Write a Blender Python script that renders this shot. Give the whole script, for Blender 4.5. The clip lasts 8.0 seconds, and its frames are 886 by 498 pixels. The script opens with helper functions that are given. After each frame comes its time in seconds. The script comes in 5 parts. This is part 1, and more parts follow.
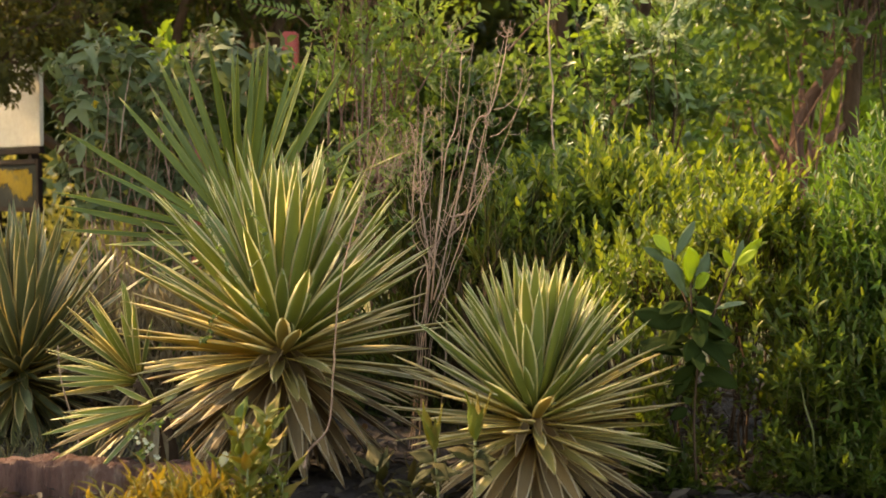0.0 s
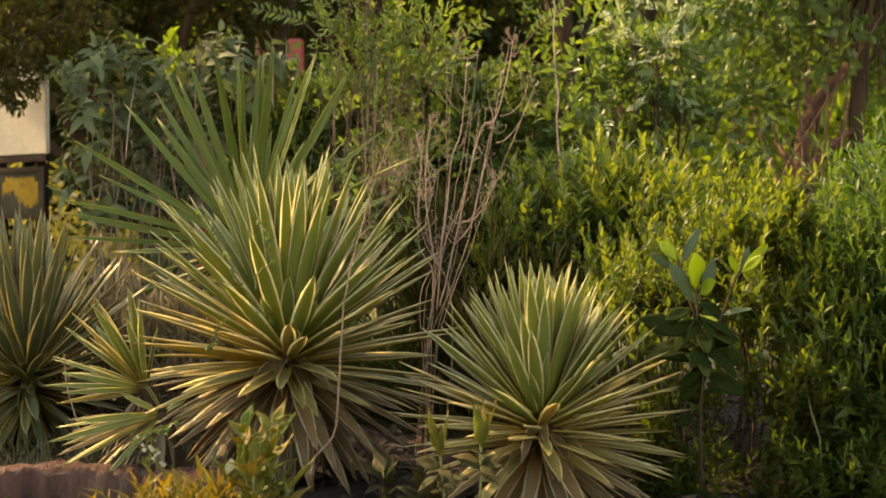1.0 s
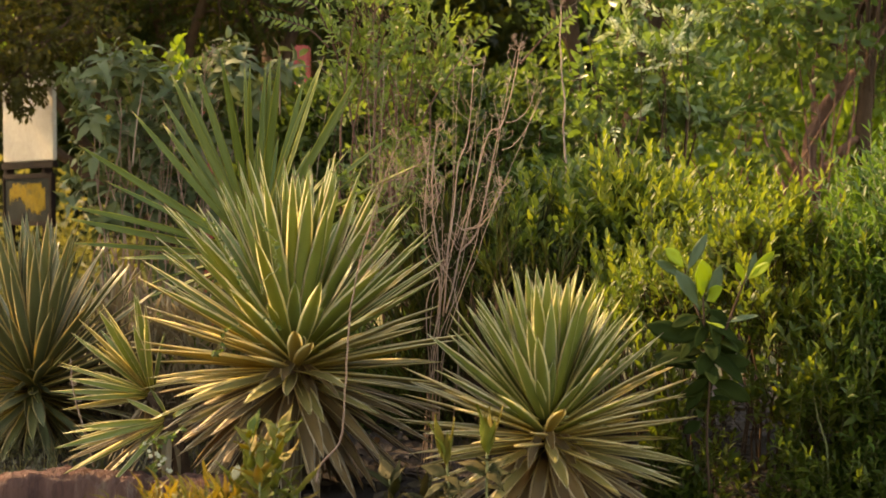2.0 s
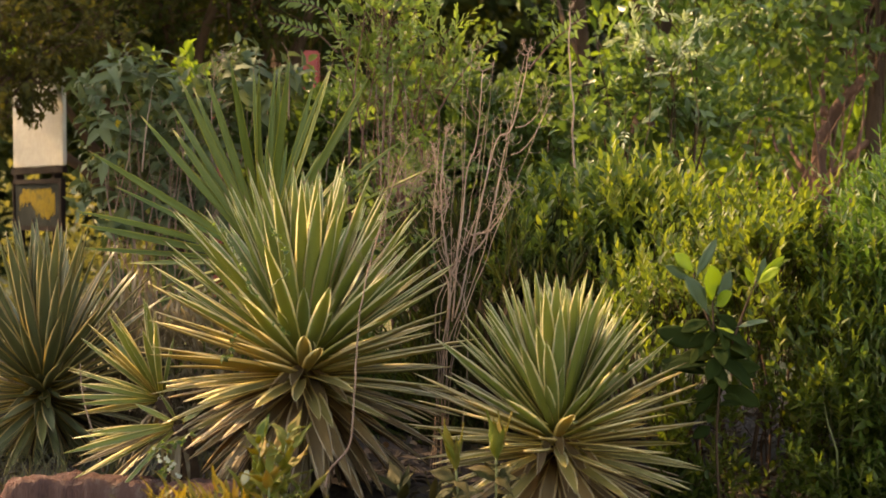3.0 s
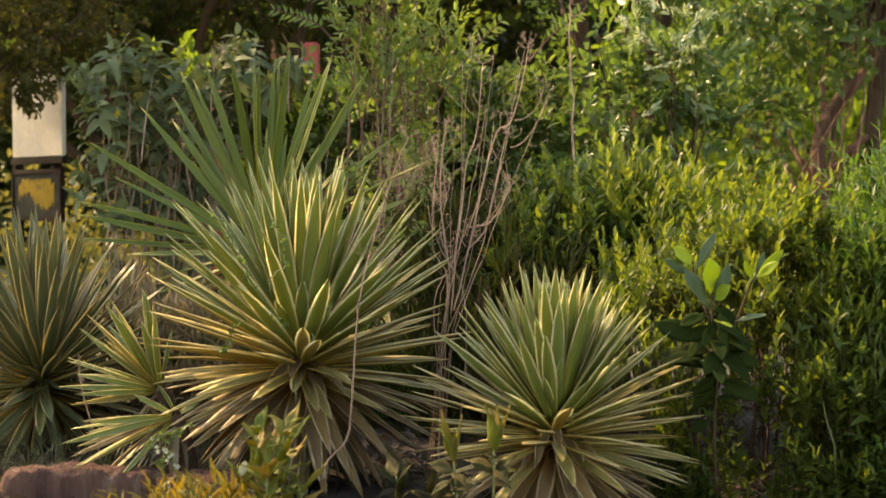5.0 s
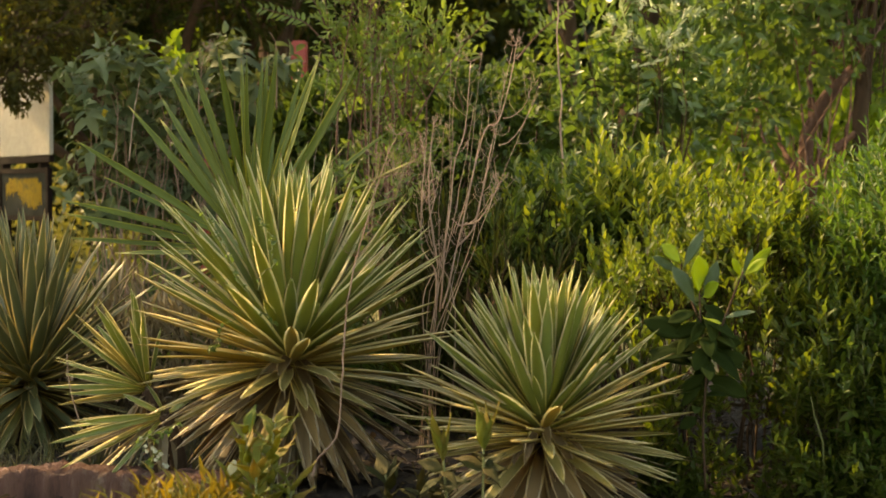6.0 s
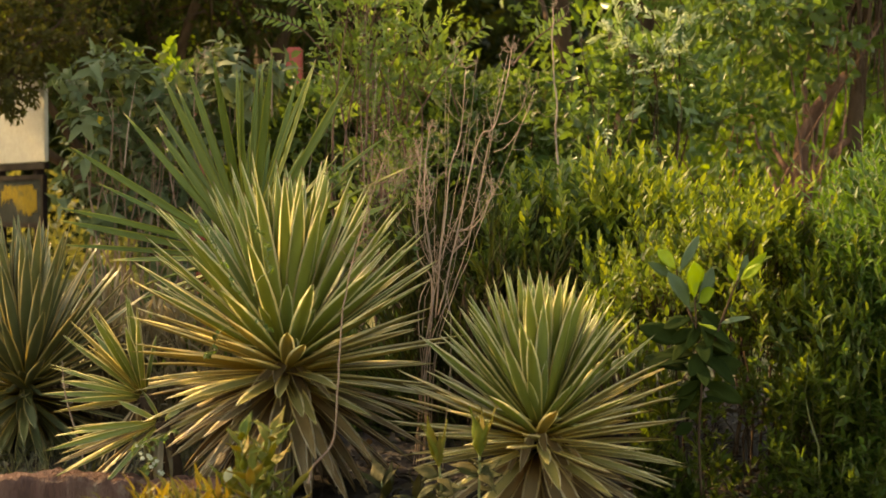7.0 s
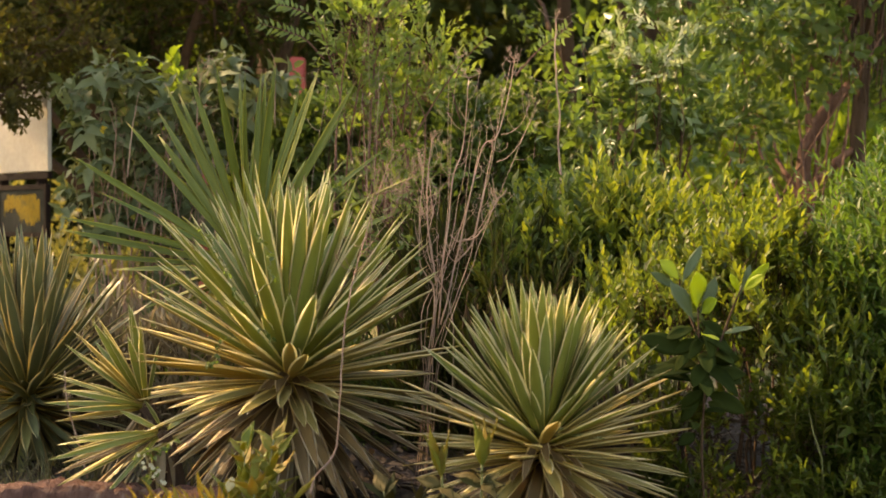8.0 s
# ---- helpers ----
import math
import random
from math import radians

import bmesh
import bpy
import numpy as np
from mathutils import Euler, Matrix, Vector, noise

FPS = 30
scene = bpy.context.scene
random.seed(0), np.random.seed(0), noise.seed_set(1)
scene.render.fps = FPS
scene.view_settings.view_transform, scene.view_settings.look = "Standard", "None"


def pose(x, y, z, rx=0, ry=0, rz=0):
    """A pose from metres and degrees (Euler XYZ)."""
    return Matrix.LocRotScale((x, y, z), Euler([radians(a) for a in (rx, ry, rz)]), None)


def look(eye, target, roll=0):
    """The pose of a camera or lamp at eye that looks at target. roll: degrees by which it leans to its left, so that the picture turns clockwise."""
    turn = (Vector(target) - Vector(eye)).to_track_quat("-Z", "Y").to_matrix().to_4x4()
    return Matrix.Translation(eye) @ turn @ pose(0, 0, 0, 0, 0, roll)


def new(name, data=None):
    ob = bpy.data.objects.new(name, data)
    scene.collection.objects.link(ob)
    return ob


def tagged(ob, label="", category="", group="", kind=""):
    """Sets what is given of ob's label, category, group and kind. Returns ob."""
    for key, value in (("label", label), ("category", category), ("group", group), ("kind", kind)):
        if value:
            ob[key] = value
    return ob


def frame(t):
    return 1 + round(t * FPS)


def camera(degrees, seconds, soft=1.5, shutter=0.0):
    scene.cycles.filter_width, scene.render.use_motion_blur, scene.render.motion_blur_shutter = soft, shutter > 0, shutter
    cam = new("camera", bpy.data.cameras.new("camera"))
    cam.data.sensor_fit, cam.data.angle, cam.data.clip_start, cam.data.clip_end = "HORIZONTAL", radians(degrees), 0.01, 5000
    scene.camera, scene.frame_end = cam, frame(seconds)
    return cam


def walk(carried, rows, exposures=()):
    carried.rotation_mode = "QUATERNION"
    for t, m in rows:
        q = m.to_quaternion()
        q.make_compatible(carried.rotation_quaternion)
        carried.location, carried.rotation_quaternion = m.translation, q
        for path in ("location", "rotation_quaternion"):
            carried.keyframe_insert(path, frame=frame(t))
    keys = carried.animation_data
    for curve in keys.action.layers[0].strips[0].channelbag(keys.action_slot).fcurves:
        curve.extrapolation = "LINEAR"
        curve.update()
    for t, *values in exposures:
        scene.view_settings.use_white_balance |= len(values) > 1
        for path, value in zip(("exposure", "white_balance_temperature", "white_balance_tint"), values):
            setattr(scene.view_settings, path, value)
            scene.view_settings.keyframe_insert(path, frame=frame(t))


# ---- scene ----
cam = camera(36.0, 8.0, soft=1.7)
cam.data.dof.use_dof, cam.data.dof.focus_distance, cam.data.dof.aperture_fstop = True, 5.6, 3.3
PATH = [
    (0.0, pose(0, 0, 1.4, 87.400, 0.000, 0.000)),
    (0.5, pose(0, 0, 1.4, 87.548, 0.043, 0.113)),
    (1.0, pose(0, 0, 1.4, 87.679, 0.116, 0.229)),
    (1.5, pose(0, 0, 1.4, 87.809, 0.112, 0.343)),
    (3.0, pose(0, 0, 1.4, 88.168, 0.112, 0.878)),
    (3.5, pose(0, 0, 1.4, 88.178, 0.167, 1.025)),
    (4.0, pose(0, 0, 1.4, 88.102, -0.002, 1.110)),
    (4.5, pose(0, 0, 1.4, 87.957, -0.144, 1.035)),
    (6.0, pose(0, 0, 1.4, 87.768, -0.018, 0.364)),
    (6.5, pose(0, 0, 1.4, 87.881, 0.056, 0.235)),
    (7.0, pose(0, 0, 1.4, 88.031, 0.081, 0.174)),
    (7.5, pose(0, 0, 1.4, 88.227, 0.019, 0.184)),
    (8.0, pose(0, 0, 1.4, 88.444, 0.020, 0.286)),
]
EXPOSURES = [
    (0.0, 2.50, 10830, 16.1),
    (0.5, 2.37, 12050, 9.5),
    (1.0, 2.32, 12090, 15.9),
    (1.5, 2.43, 12110, 19.1),
    (3.0, 2.39, 10650, 22.3),
    (3.5, 2.32, 10810, 18.4),
    (4.0, 2.46, 9460, 26.9),
    (4.5, 2.46, 9750, 21.8),
    (6.0, 2.22, 12270, 11.5),
    (6.5, 2.28, 14860, 20.8),
    (7.0, 2.30, 13720, 12.7),
    (7.5, 2.33, 13930, 14.7),
    (8.0, 2.41, 11070, 22.4),
]
walk(cam, PATH, EXPOSURES)

# ---- light: late sun from behind and to the left, clear sky ----
SUN_FROM = Vector((-0.66, 0.44, 0.63)).normalized()
world = bpy.data.worlds.new("sky")
scene.world = world
world.use_nodes = True
sky = world.node_tree.nodes.new("ShaderNodeTexSky")
sky.sky_type = "NISHITA"
sky.sun_disc = False
sky.sun_elevation = math.asin(SUN_FROM.z)
sky.sun_rotation = math.atan2(SUN_FROM.x, SUN_FROM.y)
world.node_tree.links.new(sky.outputs[0], world.node_tree.nodes["Background"].inputs[0])
world.node_tree.nodes["Background"].inputs[1].default_value = 0.15
sun_data = bpy.data.lights.new("sun", "SUN")
sun_data.energy, sun_data.angle, sun_data.color = 2.0, radians(0.6), (1.0, 0.85, 0.61)
sun = new("sun", sun_data)
sun.matrix_world = look(SUN_FROM * 30, (0, 0, 0))


# ---- materials ----
def nodes_of(name):
    m = bpy.data.materials.new(name)
    m.use_nodes = True
    t = m.node_tree
    return m, t, t.nodes["Principled BSDF"], t.nodes["Material Output"]


def ramp_node(t, source, stops):
    r = t.nodes.new("ShaderNodeValToRGB")
    while len(r.color_ramp.elements) < len(stops):
        r.color_ramp.elements.new(0.5)
    for e, (p, c) in zip(r.color_ramp.elements, stops):
        e.position, e.color = p, (*c, 1)
    t.links.new(source, r.inputs[0])
    return r.outputs[0]


def noise_node(t, scale, detail=4.0, rough=0.6, stretch=None):
    co = t.nodes.new("ShaderNodeTexCoord")
    n = t.nodes.new("ShaderNodeTexNoise")
    n.inputs["Scale"].default_value, n.inputs["Detail"].default_value, n.inputs["Roughness"].default_value = scale, detail, rough
    if stretch:
        mp = t.nodes.new("ShaderNodeMapping")
        mp.inputs["Scale"].default_value = stretch
        t.links.new(co.outputs["Object"], mp.inputs[0])
        t.links.new(mp.outputs[0], n.inputs[0])
    else:
        t.links.new(co.outputs["Object"], n.inputs[0])
    return n.outputs["Fac"]


def mix_node(t, fac, a, b, kind="MIX"):
    n = t.nodes.new("ShaderNodeMix")
    n.data_type, n.blend_type = "RGBA", kind
    if isinstance(fac, float):
        n.inputs[0].default_value = fac
    else:
        t.links.new(fac, n.inputs[0])
    for k, v in ((6, a), (7, b)):
        if isinstance(v, tuple):
            n.inputs[k].default_value = (*v, 1)
        else:
            t.links.new(v, n.inputs[k])
    return n.outputs[2]


def bump_node(t, height, strength, distance=0.01):
    b = t.nodes.new("ShaderNodeBump")
    b.inputs["Strength"].default_value, b.inputs["Distance"].default_value = strength, distance
    t.links.new(height, b.inputs["Height"])
    return b.outputs[0]


def translucent(t, bsdf, out, colour, share):
    """Lets light through a leaf."""
    tr = t.nodes.new("ShaderNodeBsdfTranslucent")
    mx = t.nodes.new("ShaderNodeMixShader")
    if isinstance(share, float):
        mx.inputs[0].default_value = share
    else:
        t.links.new(share, mx.inputs[0])
    if isinstance(colour, tuple):
        tr.inputs[0].default_value = (*colour, 1)
    else:
        t.links.new(colour, tr.inputs[0])
    t.links.new(bsdf.outputs[0], mx.inputs[1])
    t.links.new(tr.outputs[0], mx.inputs[2])
    t.links.new(mx.outputs[0], out.inputs[0])


def foliage(name, stops, glow, share=0.4, rough=0.45, single=False, patch=1.3, sheen=0.45):
    """A leaf surface whose colour differs from leaf to leaf and in patches over the plant. stops: colours from dark to pale."""
    m, t, b, out = nodes_of(name)
    if single:
        rnd = t.nodes.new("ShaderNodeObjectInfo").outputs["Random"]
    else:
        rnd = t.nodes.new("ShaderNodeNewGeometry").outputs["Random Per Island"]
    ad = t.nodes.new("ShaderNodeMath")
    ad.operation = "MULTIPLY_ADD"
    ad.inputs[1].default_value = 0.6
    t.links.new(rnd, ad.inputs[0])
    mu = t.nodes.new("ShaderNodeMath")
    mu.operation = "MULTIPLY_ADD"
    mu.inputs[1].default_value, mu.inputs[2].default_value = 1.1, -0.35
    t.links.new(noise_node(t, patch, 3), mu.inputs[0])
    t.links.new(mu.outputs[0], ad.inputs[2])
    col = ramp_node(t, ad.outputs[0], stops)
    fine = noise_node(t, 60, 3)
    col = mix_node(t, fine, col, mix_node(t, 1.0, col, (0.72, 0.75, 0.62), "MULTIPLY"))
    t.links.new(col, b.inputs["Base Color"])
    b.inputs["Roughness"].default_value = rough
    b.inputs["Specular IOR Level"].default_value = sheen
    t.links.new(bump_node(t, fine, 0.25, 0.004), b.inputs["Normal"])
    translucent(t, b, out, mix_node(t, 0.55, col, glow, "MIX"), share)
    return m


def surface(name, stops, scale=4.0, fine=45.0, rough=0.85, bump=0.4, stretch=None, depth=0.01, gloss=0.5):
    m, t, b, out = nodes_of(name)
    b.inputs["Specular IOR Level"].default_value = gloss
    col = ramp_node(t, noise_node(t, scale, 6, 0.65, stretch), stops)
    f = noise_node(t, fine, 5, 0.7, stretch)
    col = mix_node(t, f, col, mix_node(t, 1.0, col, (0.5, 0.48, 0.45), "MULTIPLY"))
    t.links.new(col, b.inputs["Base Color"])
    b.inputs["Roughness"].default_value = rough
    t.links.new(bump_node(t, f, bump, depth), b.inputs["Normal"])
    return m


def agave_material(name, mid, mid2, edge, glow, width, share=0.35, rough=0.4, vary=1.0):
    """Stiff leaf with a pale margin: u runs across the leaf, v along it."""
    m, t, b, out = nodes_of(name)
    uv = t.nodes.new("ShaderNodeUVMap")
    sep = t.nodes.new("ShaderNodeSeparateXYZ")
    t.links.new(uv.outputs[0], sep.inputs[0])
    info = t.nodes.new("ShaderNodeObjectInfo")
    ab = t.nodes.new("ShaderNodeMath")
    ab.operation = "MULTIPLY_ADD"
    ab.inputs[1].default_value, ab.inputs[2].default_value = 2.0, -1.0
    t.links.new(sep.outputs[0], ab.inputs[0])
    aa = t.nodes.new("ShaderNodeMath")
    aa.operation = "ABSOLUTE"
    t.links.new(ab.outputs[0], aa.inputs[0])
    wob = t.nodes.new("ShaderNodeMath")
    wob.operation = "MULTIPLY_ADD"
    wob.inputs[1].default_value = 0.22
    t.links.new(noise_node(t, 9, 3, 0.6), wob.inputs[0])
    t.links.new(aa.outputs[0], wob.inputs[2])
    rim = t.nodes.new("ShaderNodeMapRange")
    rim.inputs["From Min"].default_value, rim.inputs["From Max"].default_value = width + 0.06, width + 0.13
    t.links.new(wob.outputs[0], rim.inputs[0])
    streak = noise_node(t, 6, 5, 0.7, (14, 0.6, 3))
    green = mix_node(t, streak, mid, mid2)
    green = mix_node(t, info.outputs["Random"], green, mix_node(t, 1.0, green, (1 + 0.25 * vary, 1 + 0.1 * vary, 1 - 0.25 * vary), "MULTIPLY"))
    foot = t.nodes.new("ShaderNodeMapRange")
    foot.inputs["From Min"].default_value, foot.inputs["From Max"].default_value = 0.42, 0.08
    t.links.new(sep.outputs[1], foot.inputs[0])
    green = mix_node(t, foot.outputs[0], green, mix_node(t, 1.0, green, (1.4, 1.12, 0.75), "MULTIPLY"))
    along = t.nodes.new("ShaderNodeMapRange")
    along.inputs["From Min"].default_value, along.inputs["From Max"].default_value = 0.12, 0.62
    t.links.new(sep.outputs[1], along.inputs[0])
    margin = mix_node(t, along.outputs[0], (edge[0] * 0.98, edge[1] * 0.86, edge[2] * 0.42), edge)
    col = mix_node(t, rim.outputs[0], green, margin)
    scar = ramp_node(t, noise_node(t, 5, 6, 0.75), [(0.66, (0, 0, 0)), (0.74, (1, 1, 1))])
    col = mix_node(t, scar, col, (0.30, 0.22, 0.12))
    tip = t.nodes.new("ShaderNodeMapRange")
    tip.inputs["From Min"].default_value, tip.inputs["From Max"].default_value = 0.965, 0.99
    t.links.new(sep.outputs[1], tip.inputs[0])
    col = mix_node(t, tip.outputs[0], col, (0.16, 0.08, 0.04))
    t.links.new(col, b.inputs["Base Color"])
    b.inputs["Roughness"].default_value = rough
    t.links.new(bump_node(t, streak, 0.3, 0.004), b.inputs["Normal"])
    through_it = t.nodes.new("ShaderNodeMath")
    through_it.operation = "MULTIPLY_ADD"
    through_it.inputs[1].default_value, through_it.inputs[2].default_value = 0.3, share
    t.links.new(rim.outputs[0], through_it.inputs[0])
    warm = t.nodes.new("ShaderNodeMath")
    warm.operation = "MULTIPLY_ADD"
    warm.inputs[1].default_value, warm.inputs[2].default_value = 0.2, 0.07
    t.links.new(rim.outputs[0], warm.inputs[0])
    translucent(t, b, out, mix_node(t, warm.outputs[0], col, glow), through_it.outputs[0])
    return m


M_AGAVE = agave_material("agave_leaf", (0.15, 0.2, 0.045), (0.215, 0.27, 0.084), (0.87, 0.81, 0.55), (0.86, 0.75, 0.34), 0.79, 0.40, 0.40, 0.9)
M_AGAVE_GOLD = agave_material("golden_agave_leaf", (0.225, 0.198, 0.066), (0.315, 0.28, 0.108), (0.87, 0.79, 0.52), (0.88, 0.72, 0.34), 0.75, 0.40, 0.45)
# brown of old lower leaves, with the rosette's own shade mixed into it
M_AGAVE_OLD_SHADED = agave_material("old_shaded_agave_leaf", (0.155, 0.105, 0.052), (0.235, 0.168, 0.09), (0.78, 0.67, 0.46), (0.80, 0.64, 0.37), 0.76, 0.34, 0.6)
# agave leaf again, duller and darker because this rosette stands in shade
M_AGAVE_SHADED = agave_material("agave_leaf_shaded", (0.102, 0.125, 0.056), (0.155, 0.178, 0.09), (0.58, 0.48, 0.26), (0.55, 0.42, 0.15), 0.80, 0.33)
M_YUCCA = agave_material("yucca_leaf", (0.075, 0.122, 0.015), (0.115, 0.165, 0.026), (0.27, 0.295, 0.06), (0.36, 0.38, 0.035), 0.84, 0.3, 0.6)
M_HEDGE = foliage("hedge_leaf", [(0.15, (0.036, 0.07, 0.014)), (0.5, (0.062, 0.106, 0.02)), (0.78, (0.11, 0.145, 0.024)), (0.95, (0.20, 0.17, 0.034))], (0.25, 0.34, 0.035), 0.42, 0.45, sheen=0.32, patch=2.2)
M_UPRIGHT = foliage("upright_leaf", [(0.15, (0.024, 0.047, 0.013)), (0.5, (0.042, 0.08, 0.018)), (0.85, (0.09, 0.122, 0.026))], (0.2, 0.3, 0.04), 0.36, 0.5, sheen=0.25)
M_TIP = foliage("shoot_tip_leaf", [(0.15, (0.09, 0.142, 0.02)), (0.5, (0.152, 0.196, 0.027)), (0.9, (0.25, 0.23, 0.034))], (0.39, 0.45, 0.04), 0.42, 0.5, sheen=0.3)
M_GREEN = foliage("green_leaf", [(0.15, (0.033, 0.066, 0.019)), (0.5, (0.058, 0.10, 0.028)), (0.85, (0.105, 0.15, 0.043))], (0.20, 0.31, 0.04), 0.42, 0.45, sheen=0.3)
M_LEAFY = foliage("compound_leaf", [(0.15, (0.055, 0.098, 0.022)), (0.5, (0.10, 0.155, 0.034)), (0.85, (0.19, 0.25, 0.055))], (0.38, 0.54, 0.07), 0.42, 0.42)
M_FRESH = foliage("fresh_leaf", [(0.15, (0.036, 0.085, 0.017)), (0.5, (0.056, 0.115, 0.023)), (0.85, (0.092, 0.165, 0.036))], (0.2, 0.37, 0.04), 0.38, 0.45, sheen=0.3)
M_PALE = foliage("pale_leaf", [(0.15, (0.028, 0.066, 0.017)), (0.5, (0.055, 0.105, 0.03)), (0.88, (0.21, 0.27, 0.135))], (0.25, 0.41, 0.055), 0.36, 0.33, sheen=0.35)
M_PLUME = foliage("feathery_leaf", [(0.15, (0.13, 0.18, 0.085)), (0.5, (0.24, 0.29, 0.165)), (0.85, (0.44, 0.47, 0.33))], (0.42, 0.52, 0.2), 0.38, 0.5)
M_SILVER = foliage("silvery_leaf", [(0.15, (0.046, 0.07, 0.033)), (0.5, (0.084, 0.115, 0.056)), (0.85, (0.165, 0.195, 0.105))], (0.2, 0.26, 0.06), 0.22, 0.7, sheen=0.2)
# leaf colour darkened to stand for deep shade in trees and undergrowth
M_SHADE_LEAF = foliage("shade_darkened_leaf", [(0.15, (0.018, 0.03, 0.009)), (0.5, (0.03, 0.042, 0.012)), (0.85, (0.05, 0.058, 0.016))], (0.16, 0.18, 0.025), 0.15, 0.8, patch=0.6, sheen=0.08)
M_BRIGHT = foliage("sunny_leaf", [(0.15, (0.055, 0.105, 0.014)), (0.5, (0.105, 0.18, 0.024)), (0.85, (0.195, 0.255, 0.036))], (0.37, 0.53, 0.045), 0.46, 0.5, patch=0.6)
M_OCHRE = foliage("ochre_leaf", [(0.15, (0.09, 0.10, 0.025)), (0.5, (0.14, 0.14, 0.035)), (0.85, (0.22, 0.19, 0.05))], (0.38, 0.34, 0.06), 0.35, 0.55, patch=0.6)
# grass colour lowered to imitate the shadow behind the stones
M_WEED = foliage("weedy_grass", [(0.15, (0.028, 0.038, 0.012)), (0.5, (0.05, 0.056, 0.02)), (0.85, (0.11, 0.092, 0.04))], (0.16, 0.16, 0.04), 0.25, 0.6)
# sapling leaves darkened in colour, as its lower part lies in shade
M_BROAD_SHADED = foliage("broad_leaf", [(0.15, (0.015, 0.028, 0.007)), (0.5, (0.024, 0.041, 0.010)), (0.85, (0.042, 0.062, 0.016))], (0.14, 0.22, 0.03), 0.25, 0.75, single=True, sheen=0.04)
M_LIME = foliage("young_broad_leaf", [(0.15, (0.20, 0.29, 0.03)), (0.6, (0.28, 0.37, 0.045))], (0.55, 0.68, 0.05), 0.46, 0.5, single=True, sheen=0.25)
M_SOFT = foliage("soft_broad_leaf", [(0.15, (0.06, 0.095, 0.042)), (0.6, (0.10, 0.145, 0.068))], (0.2, 0.3, 0.07), 0.28, 0.55, single=True, sheen=0.25)
M_BRONZE = foliage("bronze_leaf", [(0.15, (0.10, 0.15, 0.028)), (0.5, (0.18, 0.195, 0.038)), (0.85, (0.30, 0.17, 0.045))], (0.5, 0.45, 0.06), 0.35, 0.55, single=True, sheen=0.2)
# low leaf colour darkened to stand for the shade at the bed's front
M_GLOOM = foliage("shade_dark_low_leaf", [(0.15, (0.028, 0.032, 0.010)), (0.45, (0.05, 0.05, 0.014)), (0.85, (0.095, 0.07, 0.024))], (0.2, 0.18, 0.03), 0.22, 0.65, single=True, sheen=0.15)
M_ORANGE = foliage("orange_leaf", [(0.1, (0.052, 0.08, 0.014)), (0.45, (0.12, 0.12, 0.019)), (0.75, (0.22, 0.145, 0.022)), (1.0, (0.31, 0.115, 0.02))], (0.42, 0.26, 0.03), 0.32, 0.55, patch=9, sheen=0.25)
M_DRY = surface("dry_stalk", [(0.3, (0.26, 0.165, 0.115)), (0.7, (0.50, 0.355, 0.265))], 8, 60, 0.8, 0.3)
M_VINE = surface("brown_vine", [(0.3, (0.26, 0.15, 0.10)), (0.7, (0.52, 0.34, 0.25))], 8, 60, 0.85, 0.4)
M_SEED = surface("dry_seed_head", [(0.3, (0.16, 0.09, 0.055)), (0.7, (0.36, 0.23, 0.16))], 8, 60, 0.85, 0.3)
M_STRAW = foliage("dead_leaf", [(0.15, (0.12, 0.088, 0.052)), (0.5, (0.22, 0.165, 0.105)), (0.85, (0.35, 0.285, 0.19))], (0.5, 0.4, 0.2), 0.2, 0.8)
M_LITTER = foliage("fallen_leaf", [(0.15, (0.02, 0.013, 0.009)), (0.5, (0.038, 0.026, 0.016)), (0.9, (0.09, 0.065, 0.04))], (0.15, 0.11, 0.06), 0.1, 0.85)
M_WOOD = surface("brown_bark", [(0.3, (0.045, 0.028, 0.018)), (0.7, (0.13, 0.08, 0.05))], 6, 40, 0.9, 0.8, (1, 1, 0.3), 0.02, gloss=0.12)
M_REDBARK = surface("reddish_bark", [(0.3, (0.10, 0.043, 0.027)), (0.7, (0.26, 0.13, 0.08))], 6, 40, 0.9, 1.0, (1, 1, 0.3), 0.03)
M_GREENSTEM = surface("green_stem", [(0.3, (0.12, 0.16, 0.05)), (0.7, (0.24, 0.24, 0.09))], 9, 70, 0.7, 0.2)
M_SOIL = surface("soil", [(0.3, (0.024, 0.015, 0.011)), (0.55, (0.045, 0.029, 0.021)), (0.75, (0.085, 0.056, 0.04))], 3, 30, 0.95, 1.0, None, 0.03)
M_LAWN = surface("lawn", [(0.3, (0.15, 0.15, 0.05)), (0.55, (0.24, 0.21, 0.085)), (0.75, (0.34, 0.27, 0.14))], 0.5, 20, 0.9, 1.0, None, 0.04)
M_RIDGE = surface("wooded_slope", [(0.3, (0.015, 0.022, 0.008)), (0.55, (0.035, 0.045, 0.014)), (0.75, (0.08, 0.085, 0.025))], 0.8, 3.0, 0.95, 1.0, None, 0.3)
M_STONE = surface("reddish_stone", [(0.34, (0.075, 0.032, 0.023)), (0.46, (0.19, 0.084, 0.06)), (0.6, (0.25, 0.125, 0.088)), (0.74, (0.40, 0.28, 0.20))], 7, 40, 0.92, 1.0, (1.6, 1.6, 0.28), 0.08)
M_CREAM = surface("cream_board", [(0.3, (0.43, 0.38, 0.28)), (0.7, (0.52, 0.47, 0.37))], 3, 30, 0.6, 0.1)
M_FRAME = surface("dark_brown_frame", [(0.3, (0.013, 0.008, 0.006)), (0.7, (0.03, 0.018, 0.013))], 8, 50, 0.8, 0.3, gloss=0.06)
M_PICTURE = surface("faded_panel", [(0.35, (0.016, 0.02, 0.017)), (0.65, (0.04, 0.046, 0.038))], 5, 40, 0.9, 0.1, gloss=0.06)
